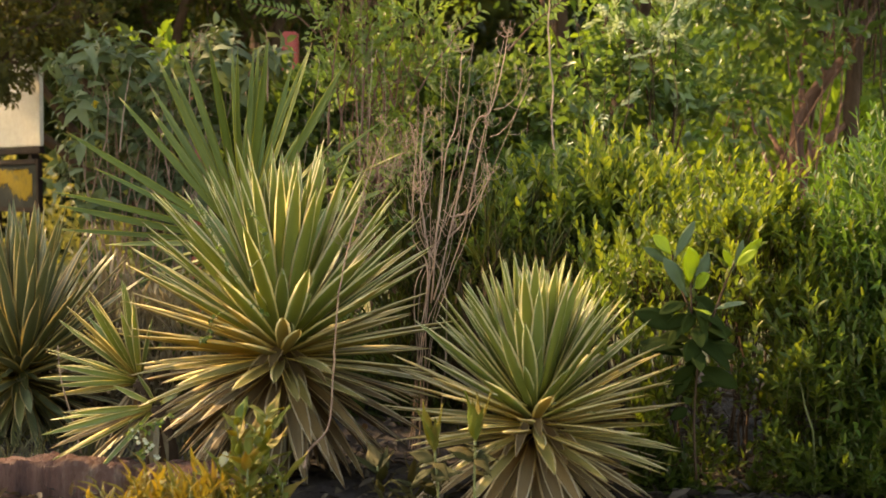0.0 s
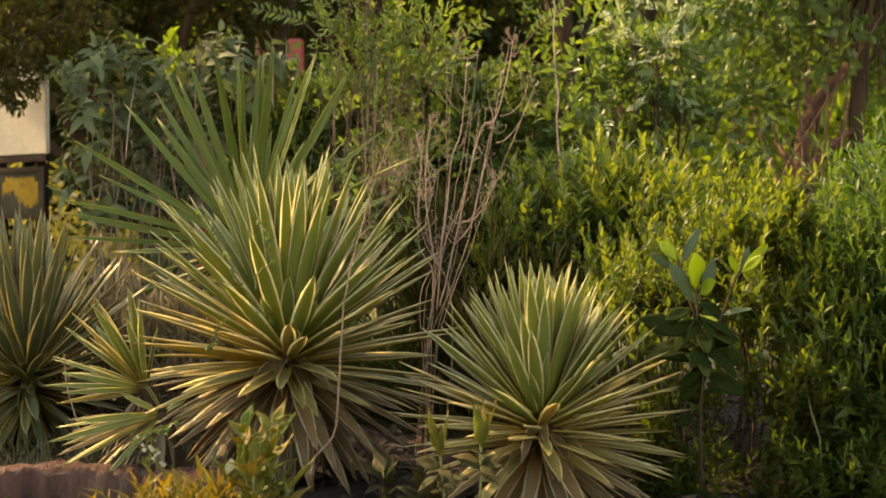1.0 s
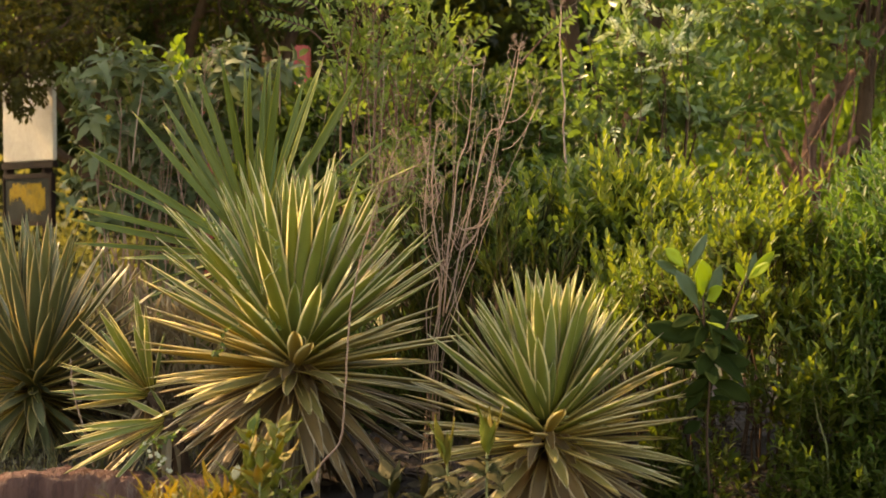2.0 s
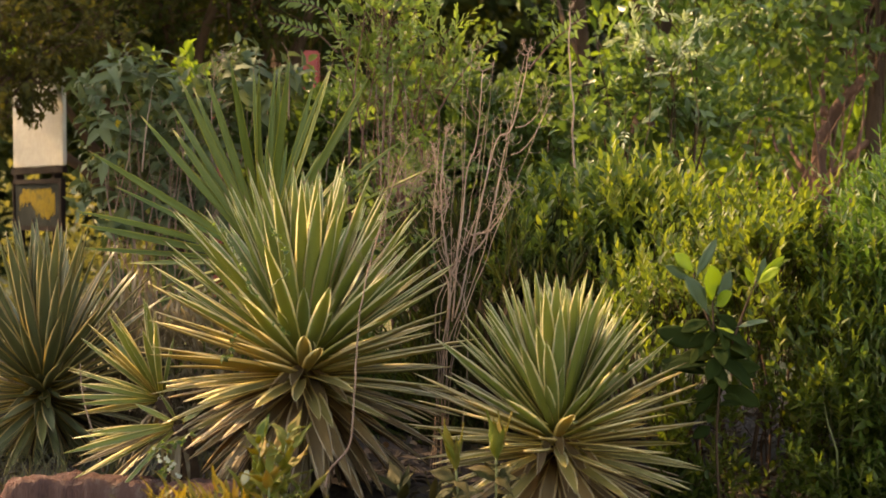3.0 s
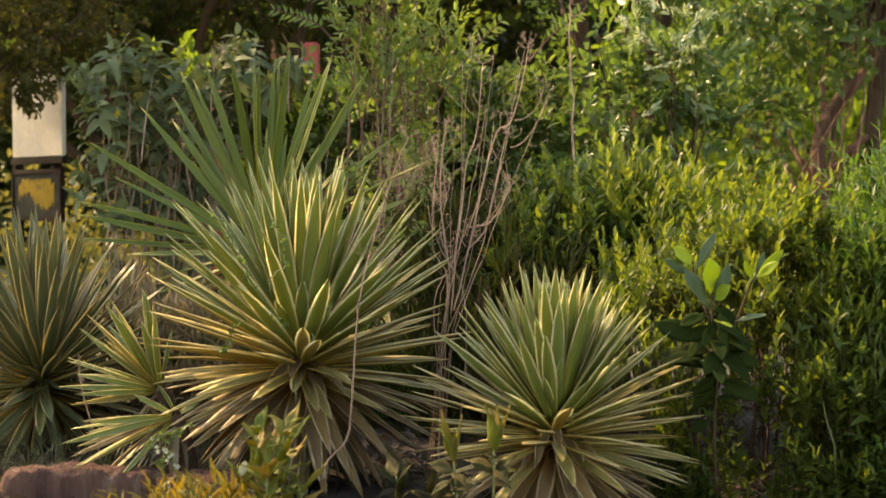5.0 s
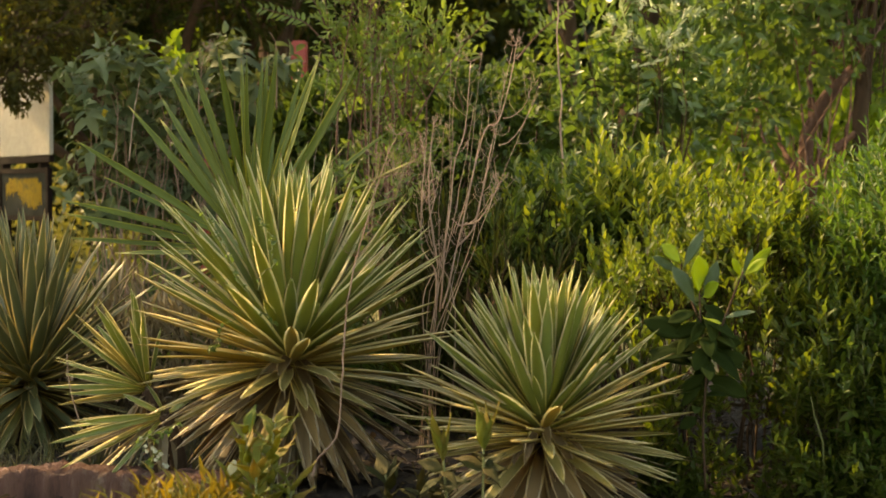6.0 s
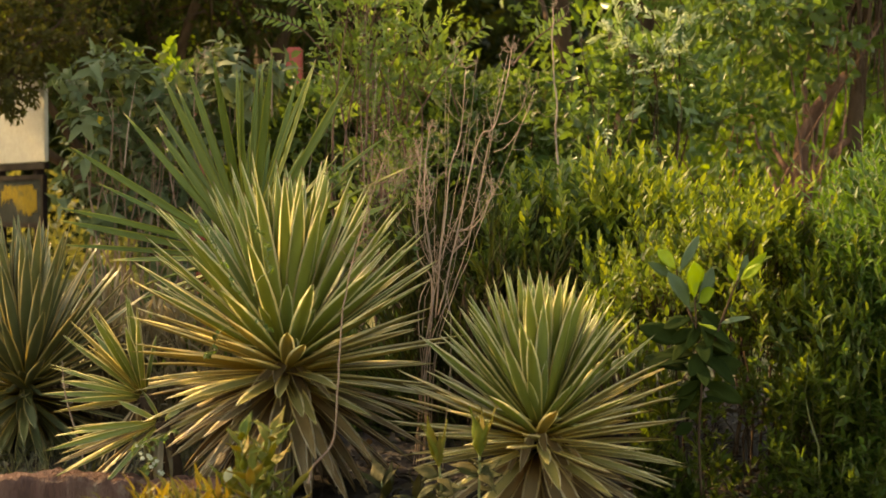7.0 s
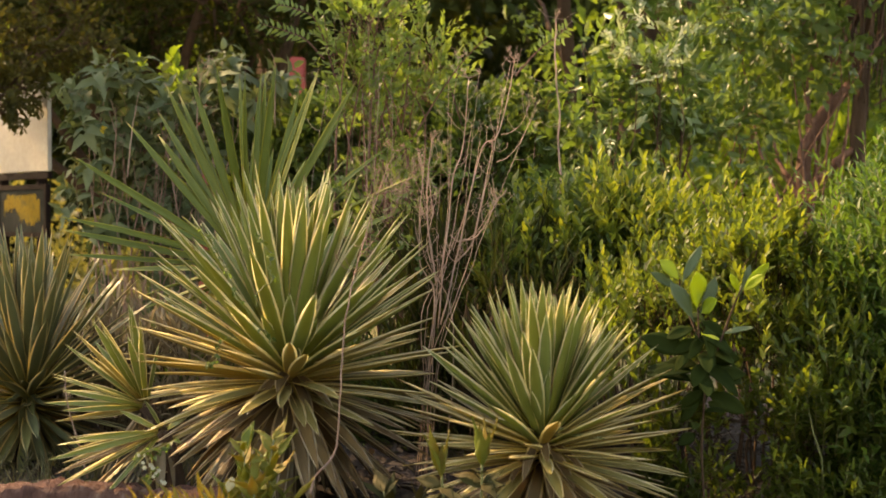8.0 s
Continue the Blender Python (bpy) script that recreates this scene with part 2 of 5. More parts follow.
M_PRINT = surface("yellow_print", [(0.35, (0.15, 0.095, 0.008)), (0.5, (0.24, 0.165, 0.012)), (0.7, (0.10, 0.085, 0.02))], 9, 40, 0.8, 0.1, gloss=0.06)
M_OLIVE = foliage("olive_leaf", [(0.15, (0.03, 0.033, 0.009)), (0.5, (0.055, 0.053, 0.014)), (0.85, (0.095, 0.083, 0.022))], (0.22, 0.2, 0.03), 0.25, 0.7, patch=0.6, sheen=0.12)
M_RED = surface("red_paint", [(0.3, (0.45, 0.05, 0.04)), (0.7, (0.62, 0.09, 0.07))], 5, 40, 0.5, 0.15)
M_YELLOW = foliage("yellow_petal", [(0.2, (0.7, 0.45, 0.03)), (0.8, (0.85, 0.6, 0.05))], (0.9, 0.6, 0.05), 0.3, 0.5)
M_WHITE = foliage("white_petal", [(0.2, (0.42, 0.45, 0.34)), (0.8, (0.6, 0.61, 0.5))], (0.6, 0.62, 0.42), 0.3, 0.5)


# ---- mesh helpers ----
def unit(v):
    return v / np.maximum(np.linalg.norm(v, axis=-1, keepdims=True), 1e-9)


def mesh_of(name, verts, faces, material, smooth=True):
    me = bpy.data.meshes.new(name)
    me.from_pydata([tuple(v) for v in verts], [], [tuple(f) for f in faces])
    me.materials.append(material)
    if smooth:
        me.polygons.foreach_set("use_smooth", [True] * len(me.polygons))
    me.update()
    return me


def under(name, mesh, parent, label="", matrix=None, kind=""):
    ob = new(name, mesh)
    ob.parent = parent
    if matrix is not None:
        ob.matrix_basis = matrix
    return tagged(ob, label, kind=kind)


def part(name, bm, material, parent, label=""):
    me = bpy.data.meshes.new(name)
    bm.to_mesh(me)
    bm.free()
    me.materials.append(material)
    return under(name, me, parent, label)


def thing(name, place, label, category, group="", kind="", turn=0):
    ob = new(name)
    ob.empty_display_size = 0.1
    ob.matrix_basis = pose(*place, 0, 0, turn)
    return tagged(ob, label, category, group, kind)


def leaf_arrays(P, D, N, L, W, fold=0.25, bend=0.15, coarse=False, rows=((0.30, 1.0), (0.68, 0.72))):
    """Folded leaves from base points, directions, upper sides, lengths and widths."""
    D = unit(D)
    N = unit(N - D * (N * D).sum(1, keepdims=True))
    S = np.cross(D, N)
    L, W = L[:, None], W[:, None]

    def at(v, across):
        drop = -bend * v * v
        return P + D * L * v * (1 - 0.3 * bend * v) + N * L * drop + S * W * 0.5 * across + N * W * fold * abs(across)

    n = len(P)
    if coarse:
        pts = [at(0.0, 0), at(0.42, -1), at(0.42, 1), at(1.0, 0)]
        f = np.array([[0, 2, 3], [0, 3, 1]])
        V = np.stack(pts, 1).reshape(-1, 3)
        F = (f[None] + 4 * np.arange(n)[:, None, None]).reshape(-1, 3)
        return V, F.tolist()
    (a, wa), (b, wb) = rows
    pts = [at(0.0, 0), at(a, -wa), at(a, 0), at(a, wa), at(b, -wb), at(b, 0), at(b, wb), at(1.0, 0)]
    V = np.stack(pts, 1).reshape(-1, 3)
    tri = np.array([[0, 2, 1], [0, 3, 2], [4, 5, 7], [5, 6, 7]])
    quad = np.array([[1, 2, 5, 4], [2, 3, 6, 5]])
    k = 8 * np.arange(n)[:, None, None]
    return V, (tri[None] + k).reshape(-1, 3).tolist() + (quad[None] + k).reshape(-1, 4).tolist()


def tubes(lines, sides=4):
    """One mesh out of tapering tubes: (points, first radius, last radius) each."""
    V, F = [], []
    for pts, r0, r1 in lines:
        pts = np.asarray(pts, float)
        n = len(pts)
        tan = unit(np.gradient(pts, axis=0))
        ref = np.array([0.31, 0.87, 0.05]) if abs(tan[0, 2]) > 0.6 else np.array([0.05, 0.1, 1.0])
        a = unit(np.cross(tan, ref))
        b = np.cross(tan, a)
        k0 = len(V)
        for i in range(n):
            r = r0 + (r1 - r0) * i / (n - 1)
            for k in range(sides):
                w = 2 * math.pi * k / sides
                V.append(pts[i] + r * (math.cos(w) * a[i] + math.sin(w) * b[i]))
        for i in range(n - 1):
            for k in range(sides):
                k2 = (k + 1) % sides
                F.append((k0 + i * sides + k, k0 + i * sides + k2, k0 + (i + 1) * sides + k2, k0 + (i + 1) * sides + k))
        F.append(tuple(k0 + k for k in reversed(range(sides))))
        F.append(tuple(k0 + (n - 1) * sides + k for k in range(sides)))
    return V, F


def smooth_line(points, n):
    """A smooth curve of n points through a few."""
    p = np.asarray(points, float)
    p = np.vstack([2 * p[0] - p[1], p, 2 * p[-1] - p[-2]])
    out = []
    for u in np.linspace(0, len(p) - 3 - 1e-6, n):
        i = int(u)
        t = u - i
        a, b, c, d = p[i:i + 4]
        out.append(0.5 * (2 * b + (c - a) * t + (2 * a - 5 * b + 4 * c - d) * t * t + (3 * b - a - 3 * c + d) * t ** 3))
    return np.array(out)


def wander(rng, a, b, n, sway):
    """A crooked line from a to b."""
    a, b = np.asarray(a, float), np.asarray(b, float)
    t = np.linspace(0, 1, n)[:, None]
    off = np.zeros((n, 3))
    for k in (1, 2, 3):
        off += np.sin(math.pi * k * t) * rng.normal(0, sway / k, 3)
    return a + (b - a) * t + off


# ---- plants ----
def stiff_leaf(name, material, width, bend, channel, thick, shape, rows=9):
    """A leaf of length 1 along y: channelled above, keeled below, with u, v across and along."""
    V, uv, F = [], [], []
    across = (-1.0, -0.55, 0.0, 0.55, 1.0)
    for i in range(rows):
        v = i / (rows - 1)
        w = width * 0.5 * float(np.interp(v, [p[0] for p in shape], [p[1] for p in shape]))
        z = bend * v * v
        for u in across:
            V.append((u * w, v, z + channel * w * u * u))
            uv.append((0.5 + 0.5 * u, v))
        for u in (0.6, 0.0, -0.6):
            V.append((u * w, v, z + channel * w * u * u - (thick * (1 - 0.85 * v) * (1.0 if u == 0 else 0.6))))
            uv.append((0.5 + 0.5 * u, v))
    ring = 8
    for i in range(rows - 1):
        for k in range(ring):
            k2 = (k + 1) % ring
            F.append((i * ring + k, i * ring + k2, (i + 1) * ring + k2, (i + 1) * ring + k))
    F.append(tuple(reversed(range(ring))))
    F.append(tuple((rows - 1) * ring + k for k in range(ring)))
    me = mesh_of(name, V, F, material)
    layer = me.uv_layers.new(name="UVMap")
    for lp in me.loops:
        layer.data[lp.index].uv = uv[lp.vertex_index]
    me.update()
    return me


AGAVE_SHAPE = ((0, 0.62), (0.12, 0.66), (0.35, 0.92), (0.52, 1.0), (0.75, 0.74), (0.92, 0.3), (1, 0.03))
YUCCA_SHAPE = ((0, 0.7), (0.25, 0.8), (0.5, 1.0), (0.75, 0.8), (0.93, 0.3), (1, 0.03))


def leaf_pose(root, d, length, wide, roll=0.0, face=(0, 0, 1)):
    """Lays a leaf of length 1 from root along d, its upper side towards the sky and the plant's axis."""
    d = Vector(d).normalized()
    side = d.cross(Vector(face))
    if side.length < 0.05:
        side = Vector((1, 0, 0))
    side.normalize()
    up = side.cross(d)
    m = Matrix((side, d, up)).transposed().to_4x4()
    m = m @ Matrix.Rotation(roll, 4, "Y")
    return Matrix.Translation(root) @ m @ Matrix.Diagonal((wide, length, wide, 1))


HEART = ((0.026, 0.28), (-0.06, 0.195), (0.13, 0.18), (0.066, 0.088), (0.0, -0.03), (0.118, -0.13), (0.185, -0.095), (-0.18, -0.17), (-0.105, -0.086), (0.24, 0.04), (-0.2, 0.1), (0.03, -0.22))


def agave(label, crown, ground, meshes, count, length, seed, low=-62, high=88, stem=(-0.14, 0.10), dead=0, lean=(0, 0), tall=1.0, broad=1.0, heart=0.0):
    """A rosette of stiff leaves round a short stem. crown: the middle of the stem; ground: the soil's height."""
    rng = random.Random(seed)
    at = thing("agave", (crown[0], crown[1], ground), label, "agave", "rosette plants in the bed")
    c = Vector((0, 0, crown[2] - ground))
    V, F = tubes([([(0, 0, -0.06), (0.01, 0, 0.5 * c.z), (0, 0, c.z + stem[0]), (0, 0, c.z + stem[0] * 0.4 + stem[1] * 0.6)], 0.07, 0.03)], 10)
    under("stem", mesh_of("stem", V, F, M_WOOD), at, "short brown stem scarred by old leaves")
    for i in range(count):
        f = (i + 0.5) / count
        elev = low + (high - low) * f ** 0.9 + rng.uniform(-5, 5)
        az = math.radians(137.508 * i + rng.uniform(-9, 9))
        e = math.radians(elev)
        d = Vector((math.cos(az) * math.cos(e) + lean[0], math.sin(az) * math.cos(e) + lean[1], math.sin(e)))
        root = c + Vector((0, 0, stem[0] + (stem[1] - stem[0]) * f ** 0.9)) + Vector((math.cos(az), math.sin(az), 0)) * 0.035
        size = length * rng.uniform(0.88, 1.06) * (0.74 + 0.26 * min(1, max(0, (elev + 60) / 75)))
        size *= 1 + (tall - 1) * max(0.0, math.sin(e))
        if f > 0.95:
            size *= 0.85
        # leaves that point at the path have mostly been cut away
        if meshes is AGAVE_LEAVES and 27 < elev < 62 and math.sin(az) < -0.66 and rng.random() < 0.75:
            continue
        pool = meshes
        if meshes is AGAVE_LEAVES and length > 0.4:
            pool = OLD_SHADED_LEAVES if elev < -14 + rng.uniform(-10, 10) else GOLD_LEAVES if elev < 28 + rng.uniform(-14, 14) else meshes
        me = pool[rng.randrange(len(pool))]
        under("leaf", me, at, "", leaf_pose(root, d, size, length * broad * rng.uniform(0.9, 1.1), rng.uniform(-0.25, 0.25)))
    # short blunt leaves in the heart, turned towards the path
    for across, high in HEART if heart else ():
        d = Vector((across, -math.sqrt(0.105 - 0.8 * across * across - 0.8 * high * high), high)) * heart
        pool = OLD_SHADED_LEAVES if high < 0 else AGAVE_LEAVES
        if meshes is SHADED_LEAVES:
            pool = meshes
        under("leaf", pool[rng.randrange(3)], at, "", leaf_pose(c + Vector((across * 0.1, -0.03, 0.02 + 0.1 * high)), d, d.length, 0.62 * heart, rng.uniform(-0.2, 0.2)))
    for i in range(dead):
        az = math.radians(137.508 * i + 40)
        e = math.radians(rng.uniform(-84, -48))
        d = Vector((math.cos(az) * math.cos(e), math.sin(az) * math.cos(e), math.sin(e)))
        under("dead_leaf", DEAD_LEAF, at, "withered straw-brown leaf hanging down", leaf_pose(c + Vector((math.cos(az) * 0.05, math.sin(az) * 0.05, stem[0])), d, min(length * 0.8, (c.z + stem[0]) * 0.95), length * 0.6))
    return at


def twig_leaves(rng, S, D, length, count, leaf, wide, spread=0.9, pinnate=False, jitter=0.25, up=0.3, first=0.15, away=None):
    """Leaves along straight-ish twigs: base points, directions, upper sides, lengths, widths."""
    n = len(S)
    D = unit(D)
    ref = np.where(np.abs(D[:, 2:3]) > 0.9, np.array([[1.0, 0, 0]]), np.array([[0, 0, 1.0]]))
    if away is not None:
        ref = away + rng.normal(0, 0.45, (n, 3)) + np.array([0, 0, 0.55])
    A = unit(np.cross(D, ref))
    B = np.cross(A, D)
    P_, D_, N_, L_, W_ = [], [], [], [], []
    for k in range(count):
        v = first + (1 - first) * k / max(1, count - 1)
        ang = rng.uniform(0, 6.28, n) * jitter + (math.pi * k if pinnate else 2.4 * k)
        side = A * np.cos(ang)[:, None] + B * np.sin(ang)[:, None]
        sp = spread * (1.15 - 0.75 * v)
        d = unit(D + side * sp + rng.normal(0, 0.16, (n, 3)) + np.array([0, 0, up]) * sp)
        P_.append(S + D * (length * v)[:, None])
        D_.append(d)
        if pinnate:
            N_.append(unit(B + rng.normal(0, 0.25, (n, 3))))
        elif away is not None:
            N_.append(unit(D * 0.3 + np.array([0, 0, 0.65]) + away * 0.85 + rng.normal(0, 0.5, (n, 3))))
        else:
            N_.append(unit(D * 0.6 + np.array([0, 0, 1.0]) + rng.normal(0, 0.35, (n, 3))))
        s = (0.75 + 0.5 * rng.random(n)) * (1.0 if pinnate else (1.1 - 0.35 * v))
        L_.append(leaf * s)
        W_.append(wide * s * rng.uniform(0.85, 1.15, n))
    return [np.concatenate(x) for x in (P_, D_, N_, L_, W_)]


def lobe_points(rng, lobes, n, shell=0.55):
    """Points in the outer part of a few ellipsoids (centre, radii), and the ways outward."""
    w = np.array([(r[0] * r[1] * r[2]) ** (2 / 3) for _, r in lobes])
    pick = rng.choice(len(lobes), n, p=w / w.sum())
    C = np.array([c for c, _ in lobes], float)[pick]
    R = np.array([r for _, r in lobes], float)[pick]
    d = unit(rng.normal(0, 1, (n, 3)))
    rad = shell + (1 - shell) * rng.random(n) ** 0.6
    rad *= 1 + 0.13 * np.sin(d[:, 0] * 7 + pick) * np.cos(d[:, 2] * 6 + 2 * pick)
    return C + d * R * rad[:, None], d


def shrub(name, label, category, base, lobes, twigs, twig, leaf, wide, count, leaf_mat, bark, seed, up=0.5, out=0.6, spread=0.9, pinnate=False,
          shell=0.5, stems=3, thick=0.014, coarse=False, bend=0.15, fold=0.25, show_twigs=0.5, droop=0.3, group="", kind="", limbs=True, clump=0):
    """A bush or tree: stems from the base into its lobes, twigs in the outer part, leaves along them."""
    rng = np.random.default_rng(seed)
    base = np.asarray(base, float)
    at = thing(name, tuple(base), label, category, group, kind)
    lobes = [(np.asarray(c, float) - base, np.asarray(r, float)) for c, r in lobes]
    if clump:
        small = []
        for c, r in lobes:
            for _ in range(clump):
                d = unit(rng.normal(0, 1, 3))
                small.append((c + d * r * rng.uniform(0.45, 0.95), r * rng.uniform(0.24, 0.42)))
        S, out_way = lobe_points(rng, small, twigs, 0.1)
    else:
        S, out_way = lobe_points(rng, lobes, twigs, shell)
    keep = S[:, 2] > 0.02
    S, out_way = S[keep], out_way[keep]
    D = unit(out_way * out + np.array([0, 0, up]) + rng.normal(0, 0.3, S.shape))
    length = twig * rng.uniform(0.6, 1.3, len(S))
    lines = []
    for c, r in lobes:
        for k in range(stems):
            a = np.array([rng.normal(0, 0.08), rng.normal(0, 0.08), -0.05])
            b = c + unit(rng.normal(0, 1, 3) + np.array([0, 0, 0.6])) * r * rng.uniform(0.3, 0.75)
            lines.append((wander(rng, a, b, 9, 0.05 * float(np.linalg.norm(b))), thick * rng.uniform(0.7, 1.2), thick * 0.25))
    m = int(len(S) * show_twigs)
    for i in range(m):
        a = S[i] - D[i] * length[i] * 0.5 - np.array([0, 0, 0.03])
        lines.append(([a, S[i], S[i] + D[i] * length[i]], max(0.0016, thick * 0.16), 0.001))
    if limbs:
        V, F = tubes(lines, 5 if thick > 0.03 else 4)
        under("stem" if category != "tree" else "trunk", mesh_of("stem", V, F, bark), at)
    V, F = leaf_arrays(*twig_leaves(rng, S, D, length, count, leaf, wide, spread, pinnate, up=droop, away=out_way), fold=fold, bend=bend, coarse=coarse, rows=((0.26, 0.95), (0.64, 0.82)))
    under("foliage" if category != "tree" else "crown", mesh_of("foliage", V, F, leaf_mat, not coarse), at)
    return at


def mound(name, label, category, base, half, height, shoots, shoot, leaf, wide, count, leaf_mat, bark, seed, lean=0.25, top=None, spread=1.0, depth=0.16, group="", tips=0, tip_mat=None, bare=0.0, canes=26, hollow=0.0, gaps=-0.2, patch=5.5):
    """A dense hedge-like bush of upright shoots. half: half its width and depth; top: its height (0 to 1) over x from -1 to 1;
    bare: the share of its height, from below, that shows canes alone; hollow: the same for the side with low x, where only low shoots grow below it;
    gaps: how much of it stays open between the tufts (-1 to 1); patch: how fine the tufts are."""
    rng = np.random.default_rng(seed)
    at = thing(name, base, label, category, group)
    u, v = rng.uniform(-1, 1, shoots), rng.uniform(-1, 1, shoots)
    h = height * (np.interp(u, [p[0] for p in top], [p[1] for p in top]) if top else np.ones(shoots))
    h = h * (1 - 0.33 * np.abs(v) ** 4.5) * (1 - 0.15 * np.abs(u) ** 6)
    h = h + 0.09 * height * (np.sin(u * 9 + seed) * np.cos(v * 7) + np.sin(u * 23 + v * 5))
    front = rng.random(shoots) < 0.45
    z = np.where(front, h * rng.random(shoots), h - np.abs(rng.normal(0, depth, shoots)))
    v = np.where(front, -np.abs(1 - 0.25 * rng.random(shoots) ** 1.5 - 0.55 * np.clip(z / h, 0, 1) ** 3), v)
    S = np.stack([u * half[0], v * half[1], np.maximum(z - shoot * 0.6, 0.03)], 1)
    held = np.array([noise.noise((p[0] * patch + seed, p[1] * patch, p[2] * patch * 1.2)) > gaps for p in S])
    held &= S[:, 2] > bare * height * rng.uniform(0.75, 1.1, shoots)
    held &= (u > rng.uniform(-0.25, 0.12, shoots)) | (S[:, 2] > hollow * h * rng.uniform(0.85, 1.1, shoots)) | ((u > -0.5) & (S[:, 2] < 0.42 * h))
    S, u, v, front = S[held], u[held], v[held], front[held]
    shoots = len(S)
    D = unit(np.stack([u * lean, np.where(front, -0.7, v * lean), np.ones(shoots)], 1) + rng.normal(0, 0.34, (shoots, 3)))
    length = shoot * rng.uniform(0.5, 1.35, shoots)
    lines = [([S[i] - D[i] * 0.06, S[i] + D[i] * length[i]], 0.0022, 0.001) for i in range(shoots)]
    for k in range(canes):
        x, y = rng.uniform(-0.85, 0.85) * half[0], rng.uniform(-0.8, 0.8) * half[1]
        lines.append((wander(rng, (x * 0.7, y * 0.7, -0.05), (x, y, height * rng.uniform(0.5, 0.85)), 7, 0.03), 0.008, 0.003))
    V, F = tubes(lines, 3)
    under("stem", mesh_of("stem", V, F, bark), at)
    V, F = leaf_arrays(*twig_leaves(rng, S, D, length, count, leaf, wide, spread, False, up=0.15), fold=0.2, bend=0.2)
    under("foliage", mesh_of("foliage", V, F, leaf_mat), at)
    # tips paler than the foliage: young growth, with sun put into the colour
    if tips:
        free = np.flatnonzero(~front)
        k = rng.choice(free, min(tips, len(free)), replace=False)
        A = S[k] + D[k] * (length[k] * 0.45)[:, None]
        W = unit(rng.normal(0, 0.25, A.shape) + np.array([0, 0, 1.0]))
        face = np.flatnonzero(front & (S[:, 2] > 0.28 * height) & (u > 0.05))
        face = rng.choice(face, min(tips // 3, len(face)), replace=False)
        A = np.concatenate([A, S[face] + D[face] * (length[face] * 0.6)[:, None] + np.array([0, -0.03, 0])])
        W = np.concatenate([W, unit(rng.normal(0, 0.35, (len(face), 3)) + np.array([0, -0.45, 1.0]))])
        long = shoot * rng.uniform(0.5, 1.3, len(A))
        V, F = leaf_arrays(*twig_leaves(rng, A, W, long, 9, leaf * 0.9, wide * 0.85, 0.7, False, up=0.4), fold=0.25, bend=0.15)
        under("sun_pale_young_tips", mesh_of("sun_pale_young_tips", V, F, tip_mat), at, "young shoot tips, yellow-green also to stand for sun", kind="stuff")
    return at


# ---- ground ----
def bed_height(x, y):
    """Soil of the raised bed; falls away to the lawn behind and to the path in front."""
    a = 1 / (1 + math.exp(-(y - 3.75) * 9))
    b = 1 / (1 + math.exp((y - 8.2) * 2.0))
    return 0.30 * a * b


def build_ground():
    n = 60
    xs = [math.copysign(abs(t) ** 3.2, t) * 600 for t in np.linspace(-1, 1, n)]
    ys = [math.copysign(abs(t) ** 3.2, t) * 600 for t in np.linspace(-1, 1, n)]
    V = [(x, y, -0.03) for y in ys for x in xs]
    F = [(j * n + i, j * n + i + 1, (j + 1) * n + i + 1, (j + 1) * n + i) for j in range(n - 1) for i in range(n - 1)]
    tagged(new("ground", mesh_of("ground", V, F, M_LAWN)), "dry sunlit grass around the planting bed", "ground", kind="structure")
    nx, ny = 90, 60
    V = []
    for j in range(ny):
        for i in range(nx):
            x, y = -5 + 10 * i / (nx - 1), 3.2 + 7.5 * j / (ny - 1)
            edge = min(i, nx - 1 - i, j, ny - 1 - j)
            V.append((x, y, bed_height(x, y) + 0.03 * noise.noise((x * 3, y * 3, 0)) + 0.012 * noise.noise((x * 11, y * 11, 3)) - (0.12 if edge == 0 else 0.0)))
    F = [(j * nx + i, j * nx + i + 1, (j + 1) * nx + i + 1, (j + 1) * nx + i) for j in range(ny - 1) for i in range(nx - 1)]
    tagged(new("soil_bed", mesh_of("soil_bed", V, F, M_SOIL)), "raised bed of dark brown soil", "soil bed", kind="structure")


build_ground()

DEAD_LEAF = stiff_leaf("dead_leaf", M_STRAW, 0.09, -0.12, 0.5, 0.004, AGAVE_SHAPE, 7)
AGAVE_LEAVES = [stiff_leaf("agave_leaf", M_AGAVE, w, b, c, 0.012, AGAVE_SHAPE)
                for w, b, c in ((0.088, 0.02, 0.35), (0.084, 0.06, 0.45), (0.094, -0.03, 0.3), (0.08, 0.0, 0.5), (0.09, 0.05, 0.4))]
GOLD_LEAVES = [stiff_leaf("golden_agave_leaf", M_AGAVE_GOLD, w, b, c, 0.012, AGAVE_SHAPE)
               for w, b, c in ((0.08, -0.02, 0.35), (0.075, 0.03, 0.45), (0.086, -0.05, 0.3), (0.078, 0.0, 0.4))]
OLD_SHADED_LEAVES = [stiff_leaf("old_shaded_agave_leaf", M_AGAVE_OLD_SHADED, w, b, c, 0.012, AGAVE_SHAPE)
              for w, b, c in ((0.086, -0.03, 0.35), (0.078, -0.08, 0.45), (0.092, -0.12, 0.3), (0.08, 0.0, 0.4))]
SHADED_LEAVES = [stiff_leaf("agave_leaf", M_AGAVE_SHADED, w, b, c, 0.012, AGAVE_SHAPE)
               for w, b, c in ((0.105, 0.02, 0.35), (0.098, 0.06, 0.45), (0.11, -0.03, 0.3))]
YUCCA_LEAVES = [stiff_leaf("yucca_leaf", M_YUCCA, w, b, c, 0.006, YUCCA_SHAPE)
                for w, b, c in ((0.041, 0.02, 0.5), (0.036, -0.06, 0.6), (0.044, 0.05, 0.45))]

